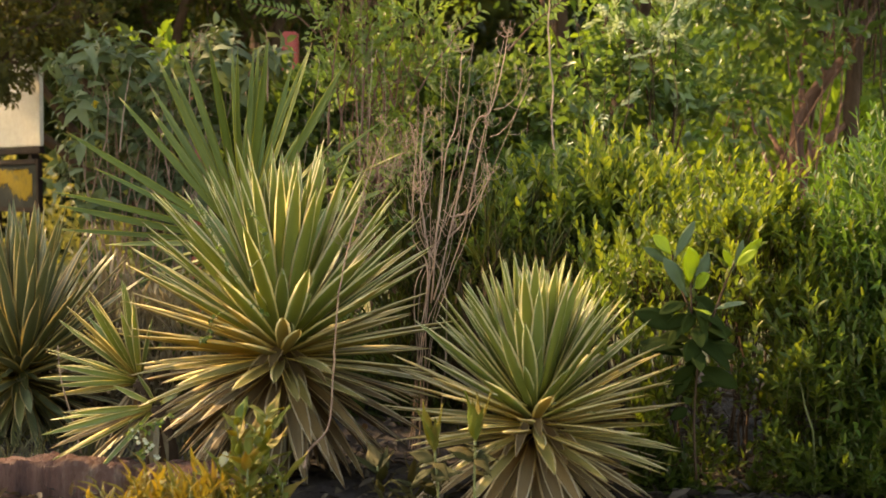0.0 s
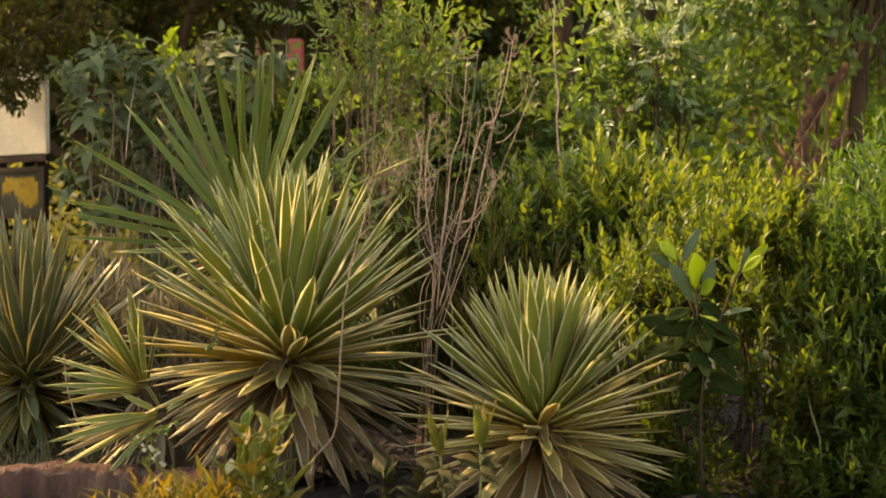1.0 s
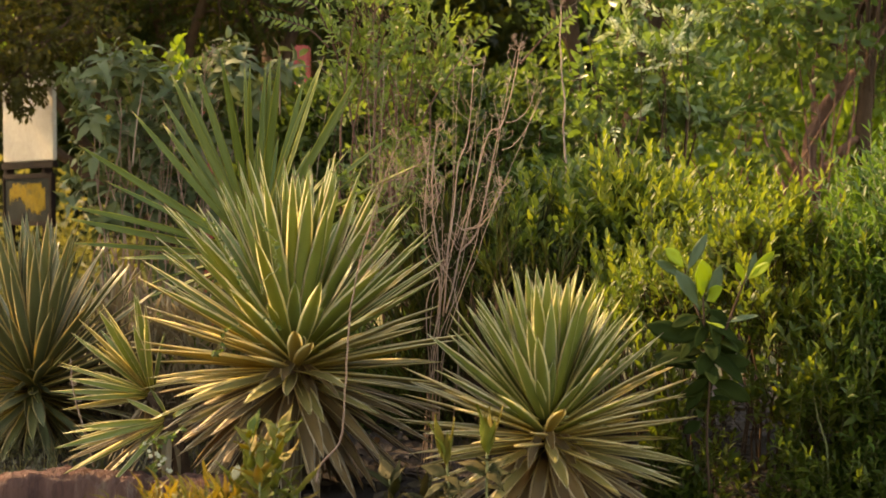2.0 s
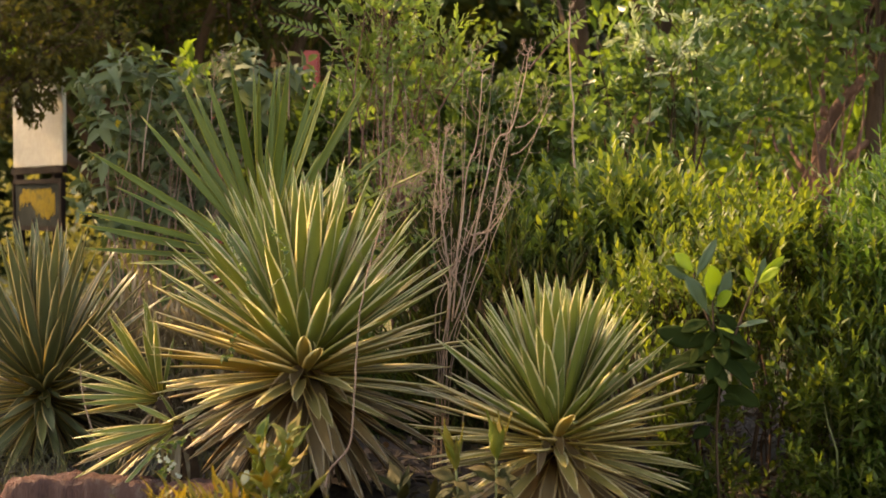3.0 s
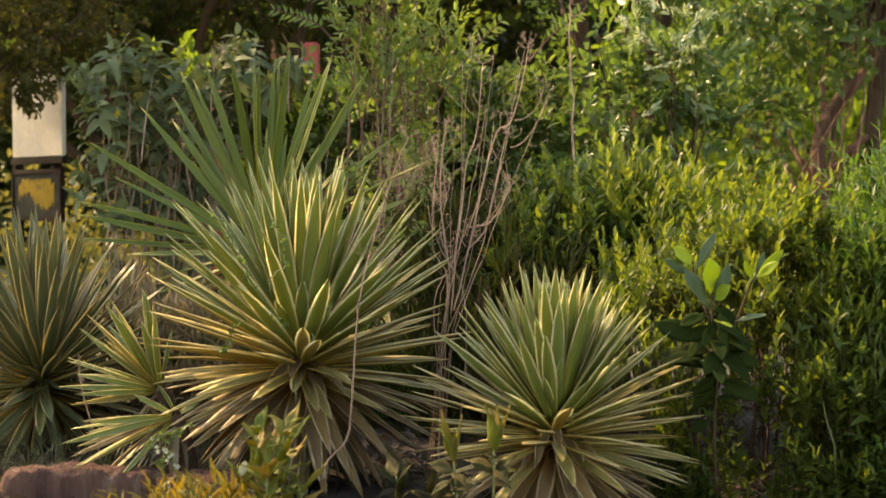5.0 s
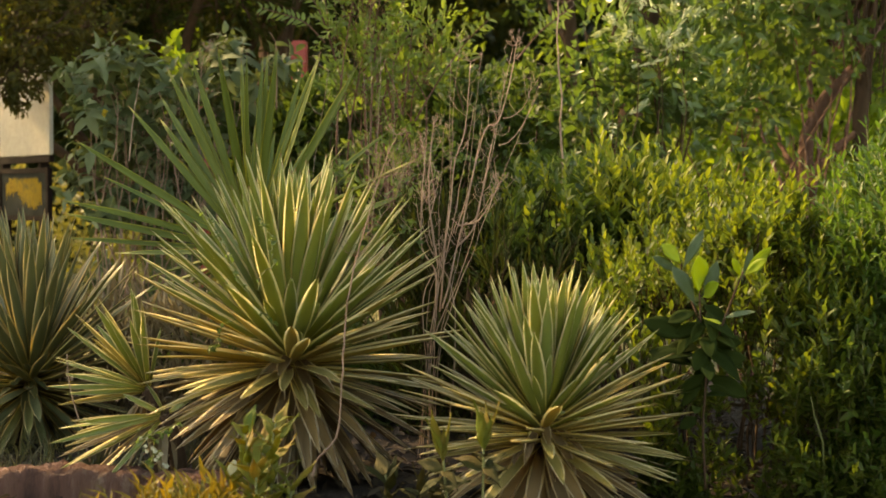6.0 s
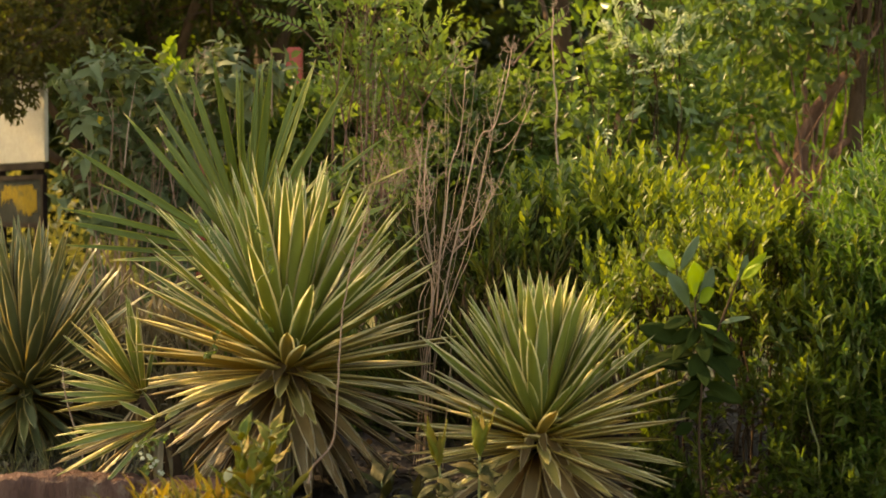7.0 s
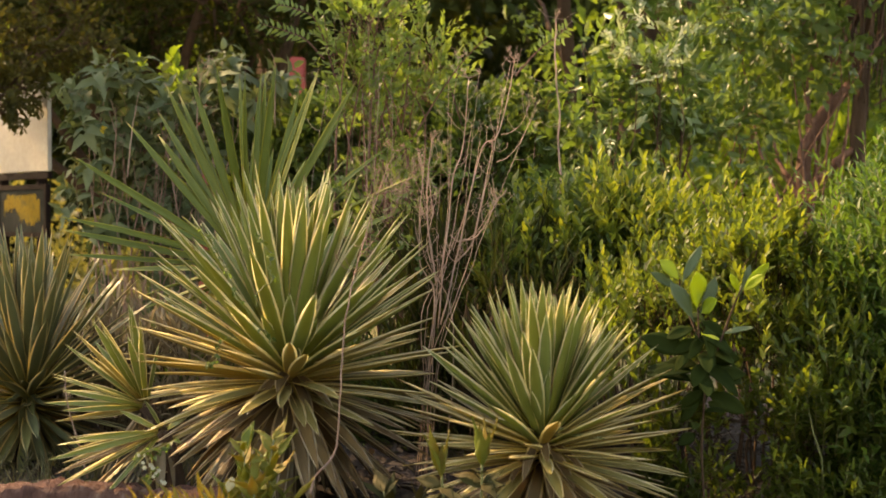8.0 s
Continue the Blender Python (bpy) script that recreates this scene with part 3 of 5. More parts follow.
agave("large rosette of stiff green leaves with cream-yellow margins", (-0.614, 5.177, 0.790), 0.3, AGAVE_LEAVES, 300, 0.64, 11, dead=64, tall=1.09, broad=1.12, heart=1.0)
agave("smaller rosette of stiff green leaves with pale yellow margins", (0.318, 4.719, 0.606), 0.27, AGAVE_LEAVES, 235, 0.525, 12, dead=34, low=-55, tall=0.92, broad=1.13, heart=0.72)
agave("green rosette, leaf colour dulled for shade, with thin yellow margins", (-1.856, 5.970, 0.600), 0.22, SHADED_LEAVES, 190, 0.58, 13, dead=14, low=-66, tall=1.17, broad=0.86, heart=0.6)


def young_agave(label, crown, ground, ways, seed, wide, pools):
    """A young rosette that leans out of the bed; ways: how far each leaf reaches across and up."""
    rng = random.Random(seed)
    at = thing("agave", (crown[0], crown[1], ground), label, "agave", "rosette plants in the bed")
    c = Vector((0, 0, crown[2] - ground))
    V, F = tubes([([(0.05, 0.04, -0.06), (0.04, 0.02, 0.5 * c.z), (0, 0, c.z)], 0.035, 0.03)], 8)
    under("stem", mesh_of("stem", V, F, M_WOOD), at, "short brown stem")
    for k, (across, high) in enumerate(ways):
        d = Vector((across * rng.uniform(0.97, 1.03), rng.uniform(-0.22, 0.1), high + rng.uniform(-0.01, 0.01)))
        pool = pools[k % len(pools)]
        under("leaf", pool[rng.randrange(4)], at, "", leaf_pose(c + d.normalized() * 0.02, d, d.length, wide * rng.uniform(0.75, 1.25), rng.uniform(-0.9, 0.7), (0.2, -0.7, 0.6)))
    for k in range(7):
        d = Vector((rng.uniform(-0.2, 0.1), rng.uniform(-0.15, 0.1), -rng.uniform(0.1, 0.8) * c.z))
        under("dead_leaf", DEAD_LEAF, at, "withered straw-brown leaf hanging down", leaf_pose(c, d, d.length, 0.3))
    return at


young_agave("small tilted young rosette with cream-edged leaves", (-1.143, 5.120, 0.668), 0.28,
            ((-0.30, 0.22), (-0.33, 0.11), (-0.206, 0.24), (-0.214, 0.293), (-0.176, 0.33), (-0.085, 0.357), (-0.06, 0.36), (-0.02, 0.335), (0.015, 0.29), (-0.29, 0.135),
             (-0.35, 0.028), (-0.32, -0.04), (-0.22, -0.03), (-0.13, 0.24), (0.06, 0.22), (-0.17, 0.15), (-0.25, 0.0), (-0.11, 0.30), (-0.25, 0.18), (-0.145, 0.335),
             (-0.2, 0.09), (-0.26, 0.07), (-0.04, 0.25), (-0.19, 0.2), (-0.3, 0.06)), 14, 0.36, (AGAVE_LEAVES, AGAVE_LEAVES, AGAVE_LEAVES, GOLD_LEAVES))
young_agave("low sprawling young rosette with cream-edged leaves", (-1.050, 4.970, 0.597), 0.28,
            ((-0.345, -0.07), (-0.36, -0.02), (-0.27, 0.0), (-0.35, -0.125), (-0.32, -0.155), (-0.21, -0.19), (-0.18, -0.2), (-0.3, -0.09), (-0.27, -0.16), (-0.28, -0.03),
             (-0.15, 0.06), (-0.2, -0.1), (-0.08, 0.1), (-0.34, -0.1), (0.08, 0.05), (-0.24, -0.06), (-0.36, -0.045), (-0.28, -0.13), (-0.14, -0.16), (-0.25, -0.19)), 15, 0.27, (AGAVE_LEAVES, GOLD_LEAVES, AGAVE_LEAVES, OLD_SHADED_LEAVES))


def yucca(label, crown, ground, seed):
    """A green rosette with long sword leaves; those that stand clear have their own directions."""
    rng = random.Random(seed)
    at = thing("yucca", (crown[0], crown[1], ground), label, "yucca")
    c = Vector((0, 0, crown[2] - ground))
    V, F = tubes([([(0, 0, -0.06), (0.02, 0, 0.4 * c.z), (0, 0, c.z)], 0.06, 0.05)], 10)
    under("stem", mesh_of("stem", V, F, M_WOOD), at, "brown fibrous stem")
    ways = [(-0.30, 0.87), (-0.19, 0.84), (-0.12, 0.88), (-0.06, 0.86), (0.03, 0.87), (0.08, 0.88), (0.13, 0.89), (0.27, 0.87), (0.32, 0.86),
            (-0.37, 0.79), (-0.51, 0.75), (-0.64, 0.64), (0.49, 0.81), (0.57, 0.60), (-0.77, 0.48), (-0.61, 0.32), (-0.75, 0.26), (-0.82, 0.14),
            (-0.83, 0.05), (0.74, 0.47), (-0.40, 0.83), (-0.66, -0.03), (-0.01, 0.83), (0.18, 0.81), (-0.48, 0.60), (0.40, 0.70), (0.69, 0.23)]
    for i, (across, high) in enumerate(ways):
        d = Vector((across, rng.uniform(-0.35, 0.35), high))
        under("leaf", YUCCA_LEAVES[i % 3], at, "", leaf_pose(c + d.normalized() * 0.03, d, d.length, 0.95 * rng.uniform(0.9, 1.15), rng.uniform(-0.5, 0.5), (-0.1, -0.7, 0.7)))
    for i in range(16):
        az, e = math.radians(137.5 * i), math.radians(rng.uniform(-25, 60))
        d = Vector((math.cos(az) * math.cos(e), abs(math.sin(az)) * math.cos(e) * 0.8 + 0.1, math.sin(e)))
        under("leaf", YUCCA_LEAVES[i % 3], at, "", leaf_pose(c, d, rng.uniform(0.6, 0.8), 0.9, rng.uniform(-0.5, 0.5)))
    return at


yucca("tall green rosette of long sword-shaped leaves", (-0.904, 6.245, 1.145), 0.3, 5)

# ---- hedge and bushes ----
mound("hedge_shrub", "dense yellow-green hedge with small upright leaves", "shrub", (1.132, 5.573, 0.240), (0.85, 0.72), 1.09, 6600, 0.14, 0.056, 0.0205, 9, M_HEDGE, M_WOOD, 21, spread=0.78,
      top=((-1, 0.46), (-0.7, 0.68), (-0.35, 0.84), (0.05, 1.03), (0.26, 0.95), (0.4, 0.82), (1, 0.66)), hollow=0.8, tips=600, tip_mat=M_TIP, gaps=0.0, patch=5.6)
mound("hedge_shrub", "small leafy bush with sunlit yellow tips", "shrub", (1.499, 5.004, 0.274), (0.30, 0.26), 0.78, 520, 0.17, 0.062, 0.018, 9, M_HEDGE, M_GREENSTEM, 27, lean=0.5, tips=90, tip_mat=M_TIP)
mound("tall_shrub", "glossy green shrub of upright leafy shoots", "shrub", (0.714, 6.549, 0.120), (0.55, 0.4), 1.36, 1500, 0.24, 0.085, 0.03, 10, M_UPRIGHT, M_GREENSTEM, 22,
      top=((-1, 0.85), (-0.5, 0.9), (0, 1.0), (0.5, 0.95), (1, 0.8)), tips=190, tip_mat=M_TIP, bare=0.58, canes=90)
mound("fresh_shrub", "bright green shrub with narrow feathery leaves", "shrub", (1.85, 5.257, 0.30), (0.40, 0.4), 1.3, 1500, 0.24, 0.07, 0.016, 14, M_FRESH, M_GREENSTEM, 23,
      top=((-1, 0.8), (0, 1.0), (1, 1.0)))
leafy = shrub("leafy_shrub", "tall green shrub with small compound leaves and thin brown branches", "shrub", (-0.296, 7.542, -0.043),
      [((-0.364, 7.600, 2.063), (0.24, 0.35, 0.36)), ((-0.442, 7.600, 2.453), (0.3, 0.35, 0.26)), ((-0.194, 7.700, 2.229), (0.26, 0.35, 0.22)), ((-0.309, 7.400, 1.495), (0.36, 0.3, 0.4))],
      300, 0.2, 0.048, 0.02, 11, M_LEAFY, M_REDBARK, 31, pinnate=True, up=0.35, stems=6, clump=9, thick=0.013, show_twigs=1.0)
shrub("broad_leaved_shrub", "dense shrub with broad fresh green leaves", "shrub", (0.05, 8.35, -0.05),
      [((-0.656, 8.300, 1.833), (0.3, 0.35, 0.28)), ((-0.298, 8.400, 1.872), (0.34, 0.35, 0.32)), ((0.066, 8.400, 1.993), (0.36, 0.35, 0.26)), ((0.459, 8.300, 1.934), (0.32, 0.35, 0.28)), ((-0.478, 8.200, 1.437), (0.36, 0.35, 0.34)), ((0.031, 8.200, 1.573), (0.42, 0.35, 0.34)), ((0.607, 8.200, 1.641), (0.36, 0.35, 0.3)), ((0.229, 8.000, 1.701), (0.34, 0.35, 0.3)), ((-0.201, 8.000, 1.602), (0.3, 0.35, 0.3))],
      1250, 0.17, 0.066, 0.036, 8, M_GREEN, M_WOOD, 46, up=0.2, stems=3, clump=9, thick=0.012)
shrub("shaded_shrub", "shaded green shrub filling the gaps behind the leafy bushes", "shrub", (0.1, 9.3, -0.03),
      [((-0.890, 9.300, 1.635), (0.4, 0.4, 0.4)), ((-0.427, 9.300, 1.712), (0.45, 0.4, 0.5)), ((0.074, 9.300, 1.750), (0.45, 0.4, 0.42)), ((0.535, 9.300, 1.673), (0.45, 0.4, 0.42)), ((-0.119, 9.300, 1.250), (0.8, 0.4, 0.35)), ((0.881, 9.300, 1.519), (0.4, 0.4, 0.4))],
      520, 0.24, 0.1, 0.055, 8, M_GREEN, M_WOOD, 47, up=0.2, stems=2, shell=0.2, thick=0.012)
shrub("low_shrub", "fresh green leafy shrub behind the sword-leaved rosette", "shrub", (-1.024, 8.639, -0.144),
      [((-1.132, 8.726, 1.765), (0.32, 0.25, 0.3)), ((-0.798, 8.624, 1.726), (0.28, 0.25, 0.38)), ((-1.473, 8.819, 1.624), (0.35, 0.25, 0.3)), ((-1.012, 8.606, 1.334), (0.6, 0.25, 0.35))],
      260, 0.2, 0.1, 0.055, 8, M_GREEN, M_WOOD, 36, up=0.3, stems=3, shell=0.2)
# leaves darkened to fill these gaps with shade; placed to shade the shrubs too
mound("undergrowth", "tangle of upright stems, narrow leaves darkened as shade", "undergrowth", (0.114, 6.648, 0.100), (0.36, 0.3), 1.22, 800, 0.3, 0.16, 0.014, 7, M_SHADE_LEAF, M_WOOD, 24, spread=0.35, canes=60, group="undergrowth behind the rosettes")
mound("undergrowth", "tangle of upright stems, narrow leaves darkened as shade", "undergrowth", (0.303, 6.003, 0.226), (0.28, 0.22), 0.98, 150, 0.26, 0.14, 0.011, 6, M_SHADE_LEAF, M_WOOD, 28, spread=0.35, canes=60, group="undergrowth behind the rosettes")
mound("undergrowth", "dull strap-leaved undergrowth behind the rosettes", "undergrowth", (-0.824, 6.946, 0.042), (0.75, 0.3), 0.7, 700, 0.26, 0.2, 0.02, 6, M_GREEN, M_WOOD, 25, spread=0.5, group="undergrowth behind the rosettes")
mound("undergrowth", "dry brownish strap-leaved undergrowth", "undergrowth", (-1.556, 6.554, 0.229), (0.6, 0.3), 0.62, 420, 0.22, 0.2, 0.02, 6, M_STRAW, M_WOOD, 26, spread=0.6, group="undergrowth behind the rosettes")
pale = shrub("pale_shrub", "shrub with pale shiny pointed leaves in full sun", "shrub", (1.022, 7.739, -0.113),
      [((1.086, 7.848, 2.277), (0.40, 0.4, 0.45)), ((1.395, 7.938, 2.059), (0.45, 0.4, 0.45)), ((0.925, 7.830, 1.889), (0.3, 0.35, 0.4)), ((1.446, 8.064, 2.630), (0.6, 0.5, 0.5)), ((0.712, 7.617, 1.593), (0.25, 0.25, 0.28))],
      290, 0.24, 0.095, 0.038, 9, M_PALE, M_WOOD, 32, up=0.1, stems=3, clump=9)
shrub("feathery_shrub", "shrub with pale silvery feathery sprays in full sun", "shrub", (1.054, 7.293, -0.026),
      [((0.978, 7.399, 2.317), (0.16, 0.15, 0.09)), ((1.153, 7.444, 2.201), (0.14, 0.15, 0.08)), ((0.856, 7.390, 2.104), (0.1, 0.12, 0.07)), ((1.230, 7.452, 2.369), (0.14, 0.15, 0.08)), ((0.693, 7.451, 2.354), (0.07, 0.1, 0.06)), ((0.880, 7.327, 1.827), (0.06, 0.1, 0.04))],
      32, 0.15, 0.046, 0.016, 12, M_PLUME, M_WOOD, 37, pinnate=True, up=0.15, stems=1, shell=0.1, thick=0.007, show_twigs=0.3)
shrub("dense_shrub", "green shrub with rounded leaves", "shrub", (1.946, 8.533, -0.268),
      [((1.746, 8.500, 1.928), (0.36, 0.4, 0.42)), ((2.164, 8.800, 2.451), (0.5, 0.5, 0.3)), ((1.249, 8.200, 1.640), (0.5, 0.4, 0.3)), ((2.605, 8.900, 2.571), (0.4, 0.5, 0.28))],
      200, 0.26, 0.095, 0.05, 8, M_GREEN, M_REDBARK, 33, up=0.1, stems=3, clump=9)
silvery = shrub("silvery_shrub", "grey-green shrub with large drooping soft leaves", "shrub", (-1.815, 8.142, -0.055),
      [((-2.070, 8.234, 1.965), (0.2, 0.3, 0.24)), ((-1.820, 8.335, 1.989), (0.28, 0.3, 0.22)), ((-1.337, 8.437, 2.031), (0.33, 0.3, 0.22)), ((-2.146, 8.313, 1.508), (0.16, 0.3, 0.3)), ((-1.618, 8.617, 1.583), (0.45, 0.3, 0.4)), ((-1.832, 8.595, 1.085), (0.5, 0.3, 0.4))],
      230, 0.18, 0.13, 0.056, 8, M_SILVER, M_SEED, 34, up=0.5, droop=-0.5, bend=0.7, stems=5, spread=1.1, thick=0.01)

rng = np.random.default_rng(35)
leafy_at = np.array((-0.296, 7.542, -0.043))
SPRIGS = []
for pts in (((-0.696, 7.546, 2.243), (-0.805, 7.551, 2.342), (-0.914, 7.552, 2.379), (-1.054, 7.554, 2.410)), ((-0.634, 7.542, 2.150), (-0.758, 7.555, 2.445), (-0.883, 7.558, 2.507), (-0.976, 7.559, 2.522)), ((0.365, 7.642, 2.160), (0.491, 7.649, 2.301), (0.570, 7.652, 2.364), (0.649, 7.654, 2.427)),
            ((-0.288, 7.419, 1.649), (-0.075, 7.536, 2.025), (0.081, 7.546, 2.243), (0.205, 7.552, 2.367)), ((-0.436, 7.317, 1.616), (-0.426, 7.436, 2.017), (-0.396, 7.447, 2.262), (-0.288, 7.458, 2.507)), ((-0.526, 7.320, 1.676), (-0.595, 7.436, 2.017), (-0.656, 7.445, 2.232), (-0.687, 7.457, 2.477))):
    root = np.array(pts[0])
    p = smooth_line(np.array(pts) - root, 14)
    V, F = tubes([(p, 0.006, 0.002)], 5)
    twig = under("twig", mesh_of("twig", V, F, M_REDBARK), leafy, "thin brown twig", Matrix.Translation(root - leafy_at))
    k = np.repeat(np.arange(4, 14), 2)
    tan = unit(np.gradient(p, axis=0))[k]
    side = unit(np.cross(tan, np.array([0.2, -1.0, 0.3]))) * np.where(np.arange(len(k)) % 2, 1.0, -1.0)[:, None]
    V, F = leaf_arrays(p[k], side + tan * 0.7 + rng.normal(0, 0.12, side.shape), np.tile(np.array([[0.1, -0.8, 0.5]]), (len(k), 1)) + rng.normal(0, 0.25, side.shape), 0.062 * rng.uniform(0.8, 1.2, len(k)), 0.02 * rng.uniform(0.8, 1.2, len(k)))
    under("foliage", mesh_of("foliage", V, F, M_LEAFY), twig, "row of small narrow foliage", None, "stuff")
    SPRIGS.append(twig)

def blossom(parent, place, size, material, petals, label, seed):
    """A small open flower of a few petals."""
    rng = np.random.default_rng(seed)
    ang = np.arange(petals) * 2 * math.pi / petals
    D = np.stack([np.cos(ang), np.full(petals, -0.35), np.sin(ang)], 1)
    V, F = leaf_arrays(np.zeros((petals, 3)), D, np.tile(np.array([[0, -1.0, 0.2]]), (petals, 1)) + rng.normal(0, 0.1, (petals, 3)), np.full(petals, size), np.full(petals, size * 0.8))
    under("blossom", mesh_of("blossom", V, F, material), parent, label, Matrix.Translation(Vector(place) - parent.matrix_basis.translation))


for k, p in enumerate(((-2.036, 8.031, 1.895), (-2.036, 7.979, 1.866), (-2.314, 8.206, 1.337), (-2.155, 8.205, 1.330), (-2.284, 8.306, 1.353))):
    blossom(silvery, p, 0.02, M_YELLOW, 6, "small yellow flower", 300 + k)

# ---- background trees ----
shrub("shade_tree", "large tree with low hanging foliage, leaves darkened for shade", "tree", (-2.808, 13.986, 0.771),
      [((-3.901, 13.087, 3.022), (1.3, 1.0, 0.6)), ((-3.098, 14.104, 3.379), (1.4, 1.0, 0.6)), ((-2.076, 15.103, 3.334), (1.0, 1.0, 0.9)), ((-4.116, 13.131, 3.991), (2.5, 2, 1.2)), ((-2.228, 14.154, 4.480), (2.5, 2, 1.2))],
      2600, 0.4, 0.12, 0.05, 8, M_SHADE_LEAF, M_WOOD, 41, up=0.0, stems=2, thick=0.09, coarse=True, clump=10)
# added out of view; its lobes are placed to throw shade on chosen plants
shrub("unseen_shade_crown", "unseen tree added to cast shade on the bed", "tree", (-7.4, 9.6, -0.03),
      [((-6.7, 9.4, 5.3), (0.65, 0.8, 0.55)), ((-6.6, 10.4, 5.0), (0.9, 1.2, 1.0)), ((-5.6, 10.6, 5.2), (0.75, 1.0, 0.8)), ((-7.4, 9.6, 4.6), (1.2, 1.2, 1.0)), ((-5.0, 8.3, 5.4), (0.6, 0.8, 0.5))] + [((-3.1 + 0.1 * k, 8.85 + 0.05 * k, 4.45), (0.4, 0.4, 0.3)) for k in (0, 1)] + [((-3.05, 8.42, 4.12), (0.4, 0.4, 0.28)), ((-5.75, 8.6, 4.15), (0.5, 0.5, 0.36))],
      980, 0.4, 0.13, 0.055, 8, M_SHADE_LEAF, M_WOOD, 43, up=0.0, stems=2, thick=0.11, coarse=True, clump=9)
shrub("drooping_tree", "small tree with low drooping olive foliage", "tree", (-5.7, 10.3, -0.03),
      [((-3.487, 10.450, 2.267), (0.25, 0.25, 0.2)), ((-3.284, 10.454, 2.345), (0.17, 0.2, 0.12)), ((-3.238, 10.566, 2.623), (0.35, 0.3, 0.2)), ((-3.620, 10.669, 2.679), (0.4, 0.4, 0.35)), ((-2.972, 10.874, 2.793), (0.4, 0.3, 0.2))],
      330, 0.2, 0.08, 0.035, 8, M_OLIVE, M_WOOD, 44, up=-0.2, stems=1, thick=0.035, shell=0.2)
shrub("sunny_sapling", "small sunlit bush with lime-green leaves in the shade", "shrub", (-1.861, 8.993, 1.033), [((-1.910, 9.051, 2.329), (0.13, 0.12, 0.07)), ((-1.805, 9.049, 2.270), (0.08, 0.1, 0.06))],
      12, 0.11, 0.10, 0.06, 5, M_BRIGHT, M_WOOD, 45, up=0.2, stems=1, shell=0.1)
bent = shrub("bent_tree", "leaning tree with twisted reddish branches", "tree", (2.431, 9.594, 1.048),
      [((2.967, 10.080, 2.938), (0.9, 0.8, 0.5)), ((3.449, 10.263, 2.546), (0.4, 0.6, 0.5)), ((2.353, 10.487, 3.085), (0.9, 0.8, 0.4))],
      700, 0.35, 0.09, 0.04, 8, M_GREEN, M_REDBARK, 42, up=0.0, stems=1, thick=0.02, coarse=True, clump=9)
rng = np.random.default_rng(8)
lines = []
for pts, r0, r1 in (
        (((2.488, 9.600, 0.611), (2.487, 9.600, 1.167), (2.492, 9.600, 1.483), (2.485, 9.600, 1.764), (2.533, 9.550, 1.958), (2.642, 9.500, 2.126), (2.746, 9.500, 2.262), (2.955, 9.500, 2.572)), 0.066, 0.035),
        (((2.518, 9.550, 1.914), (2.540, 9.700, 2.082), (2.557, 9.800, 2.209), (2.623, 9.850, 2.576), (2.673, 9.900, 2.945)), 0.03, 0.015),
        (((2.511, 9.600, 1.503), (2.577, 9.500, 1.619), (2.678, 9.420, 1.741), (2.861, 9.420, 1.923)), 0.04, 0.02),
        (((2.472, 9.600, 1.463), (2.433, 9.700, 1.604), (2.369, 9.800, 1.743), (2.317, 9.900, 2.056)), 0.03, 0.01),
        (((2.642, 9.500, 2.126), (2.670, 9.550, 2.345), (2.732, 9.600, 2.624)), 0.02, 0.008)):
    p = smooth_line(pts, 22)
    lines.append((p + rng.normal(0, 0.008, p.shape) - np.array((2.431, 9.594, 1.048)), r0, r1))
for k in range(18):
    a = np.array((2.413, 9.457, 1.347)) + rng.normal(0, 0.05, 3)
    b = a + np.array([rng.normal(-0.06, 0.2), rng.normal(-0.1, 0.1), rng.uniform(0.15, 0.5)])
    lines.append((wander(rng, a, b, 6, 0.02) - np.array((2.431, 9.594, 1.048)), 0.005, 0.002))
V, F = tubes(lines, 7)
under("branch", mesh_of("branch", V, F, M_REDBARK), bent, "twisted reddish brown main branch")
lines = []
for k in range(16):
    x, low = rng.uniform(2.68, 2.98), rng.uniform(1.86, 2.42)
    top = np.array([x, 9.15 + rng.normal(0, 0.05), 2.92])
    end = np.array([x + rng.normal(0, 0.03), 9.1, low])
    lines.append((wander(rng, top, end, 9, 0.012) - np.array((2.431, 9.594, 1.048)), 0.012, 0.005))
V, F = tubes(lines, 5)
under("hanging_root", mesh_of("hanging_root", V, F, M_WOOD), bent, "thin dark hanging strands", kind="stuff")


def bare_trunk(label, pts, r0, r1, seed, bark):
    """A tree whose trunk alone stands clear, with limbs going up into the leaves above."""
    rng = np.random.default_rng(seed)
    base = np.array(pts[0])
    at = thing("tree", tuple(base), label, "tree")
    p = smooth_line(pts, 16) + rng.normal(0, 0.01, (16, 3))
    lines = [(p - base, r0, r1)]
    for _ in range(5):
        k = rng.integers(8, 15)
        a = p[k] - base
        lines.append((wander(rng, a, a + np.array([rng.normal(0, 0.7), rng.normal(0, 0.5), rng.uniform(0.5, 1.4)]), 8, 0.06), r1 * 0.6, r1 * 0.2))
    V, F = tubes(lines, 8)
    under("trunk", mesh_of("trunk", V, F, bark), at)
    C = p[-1] - base
    S, o = lobe_points(rng, [(C + np.array([rng.normal(0, 0.9), rng.normal(0, 0.6), rng.uniform(0.3, 1.4)]), np.array([0.5, 0.5, 0.4])) for _ in range(14)], 700, 0.2)
    V, F = leaf_arrays(*twig_leaves(rng, S, o + np.array([0, 0, 0.2]), np.full(len(S), 0.35), 8, 0.11, 0.05), coarse=True)
    under("crown", mesh_of("crown", V, F, M_SHADE_LEAF, False), at)


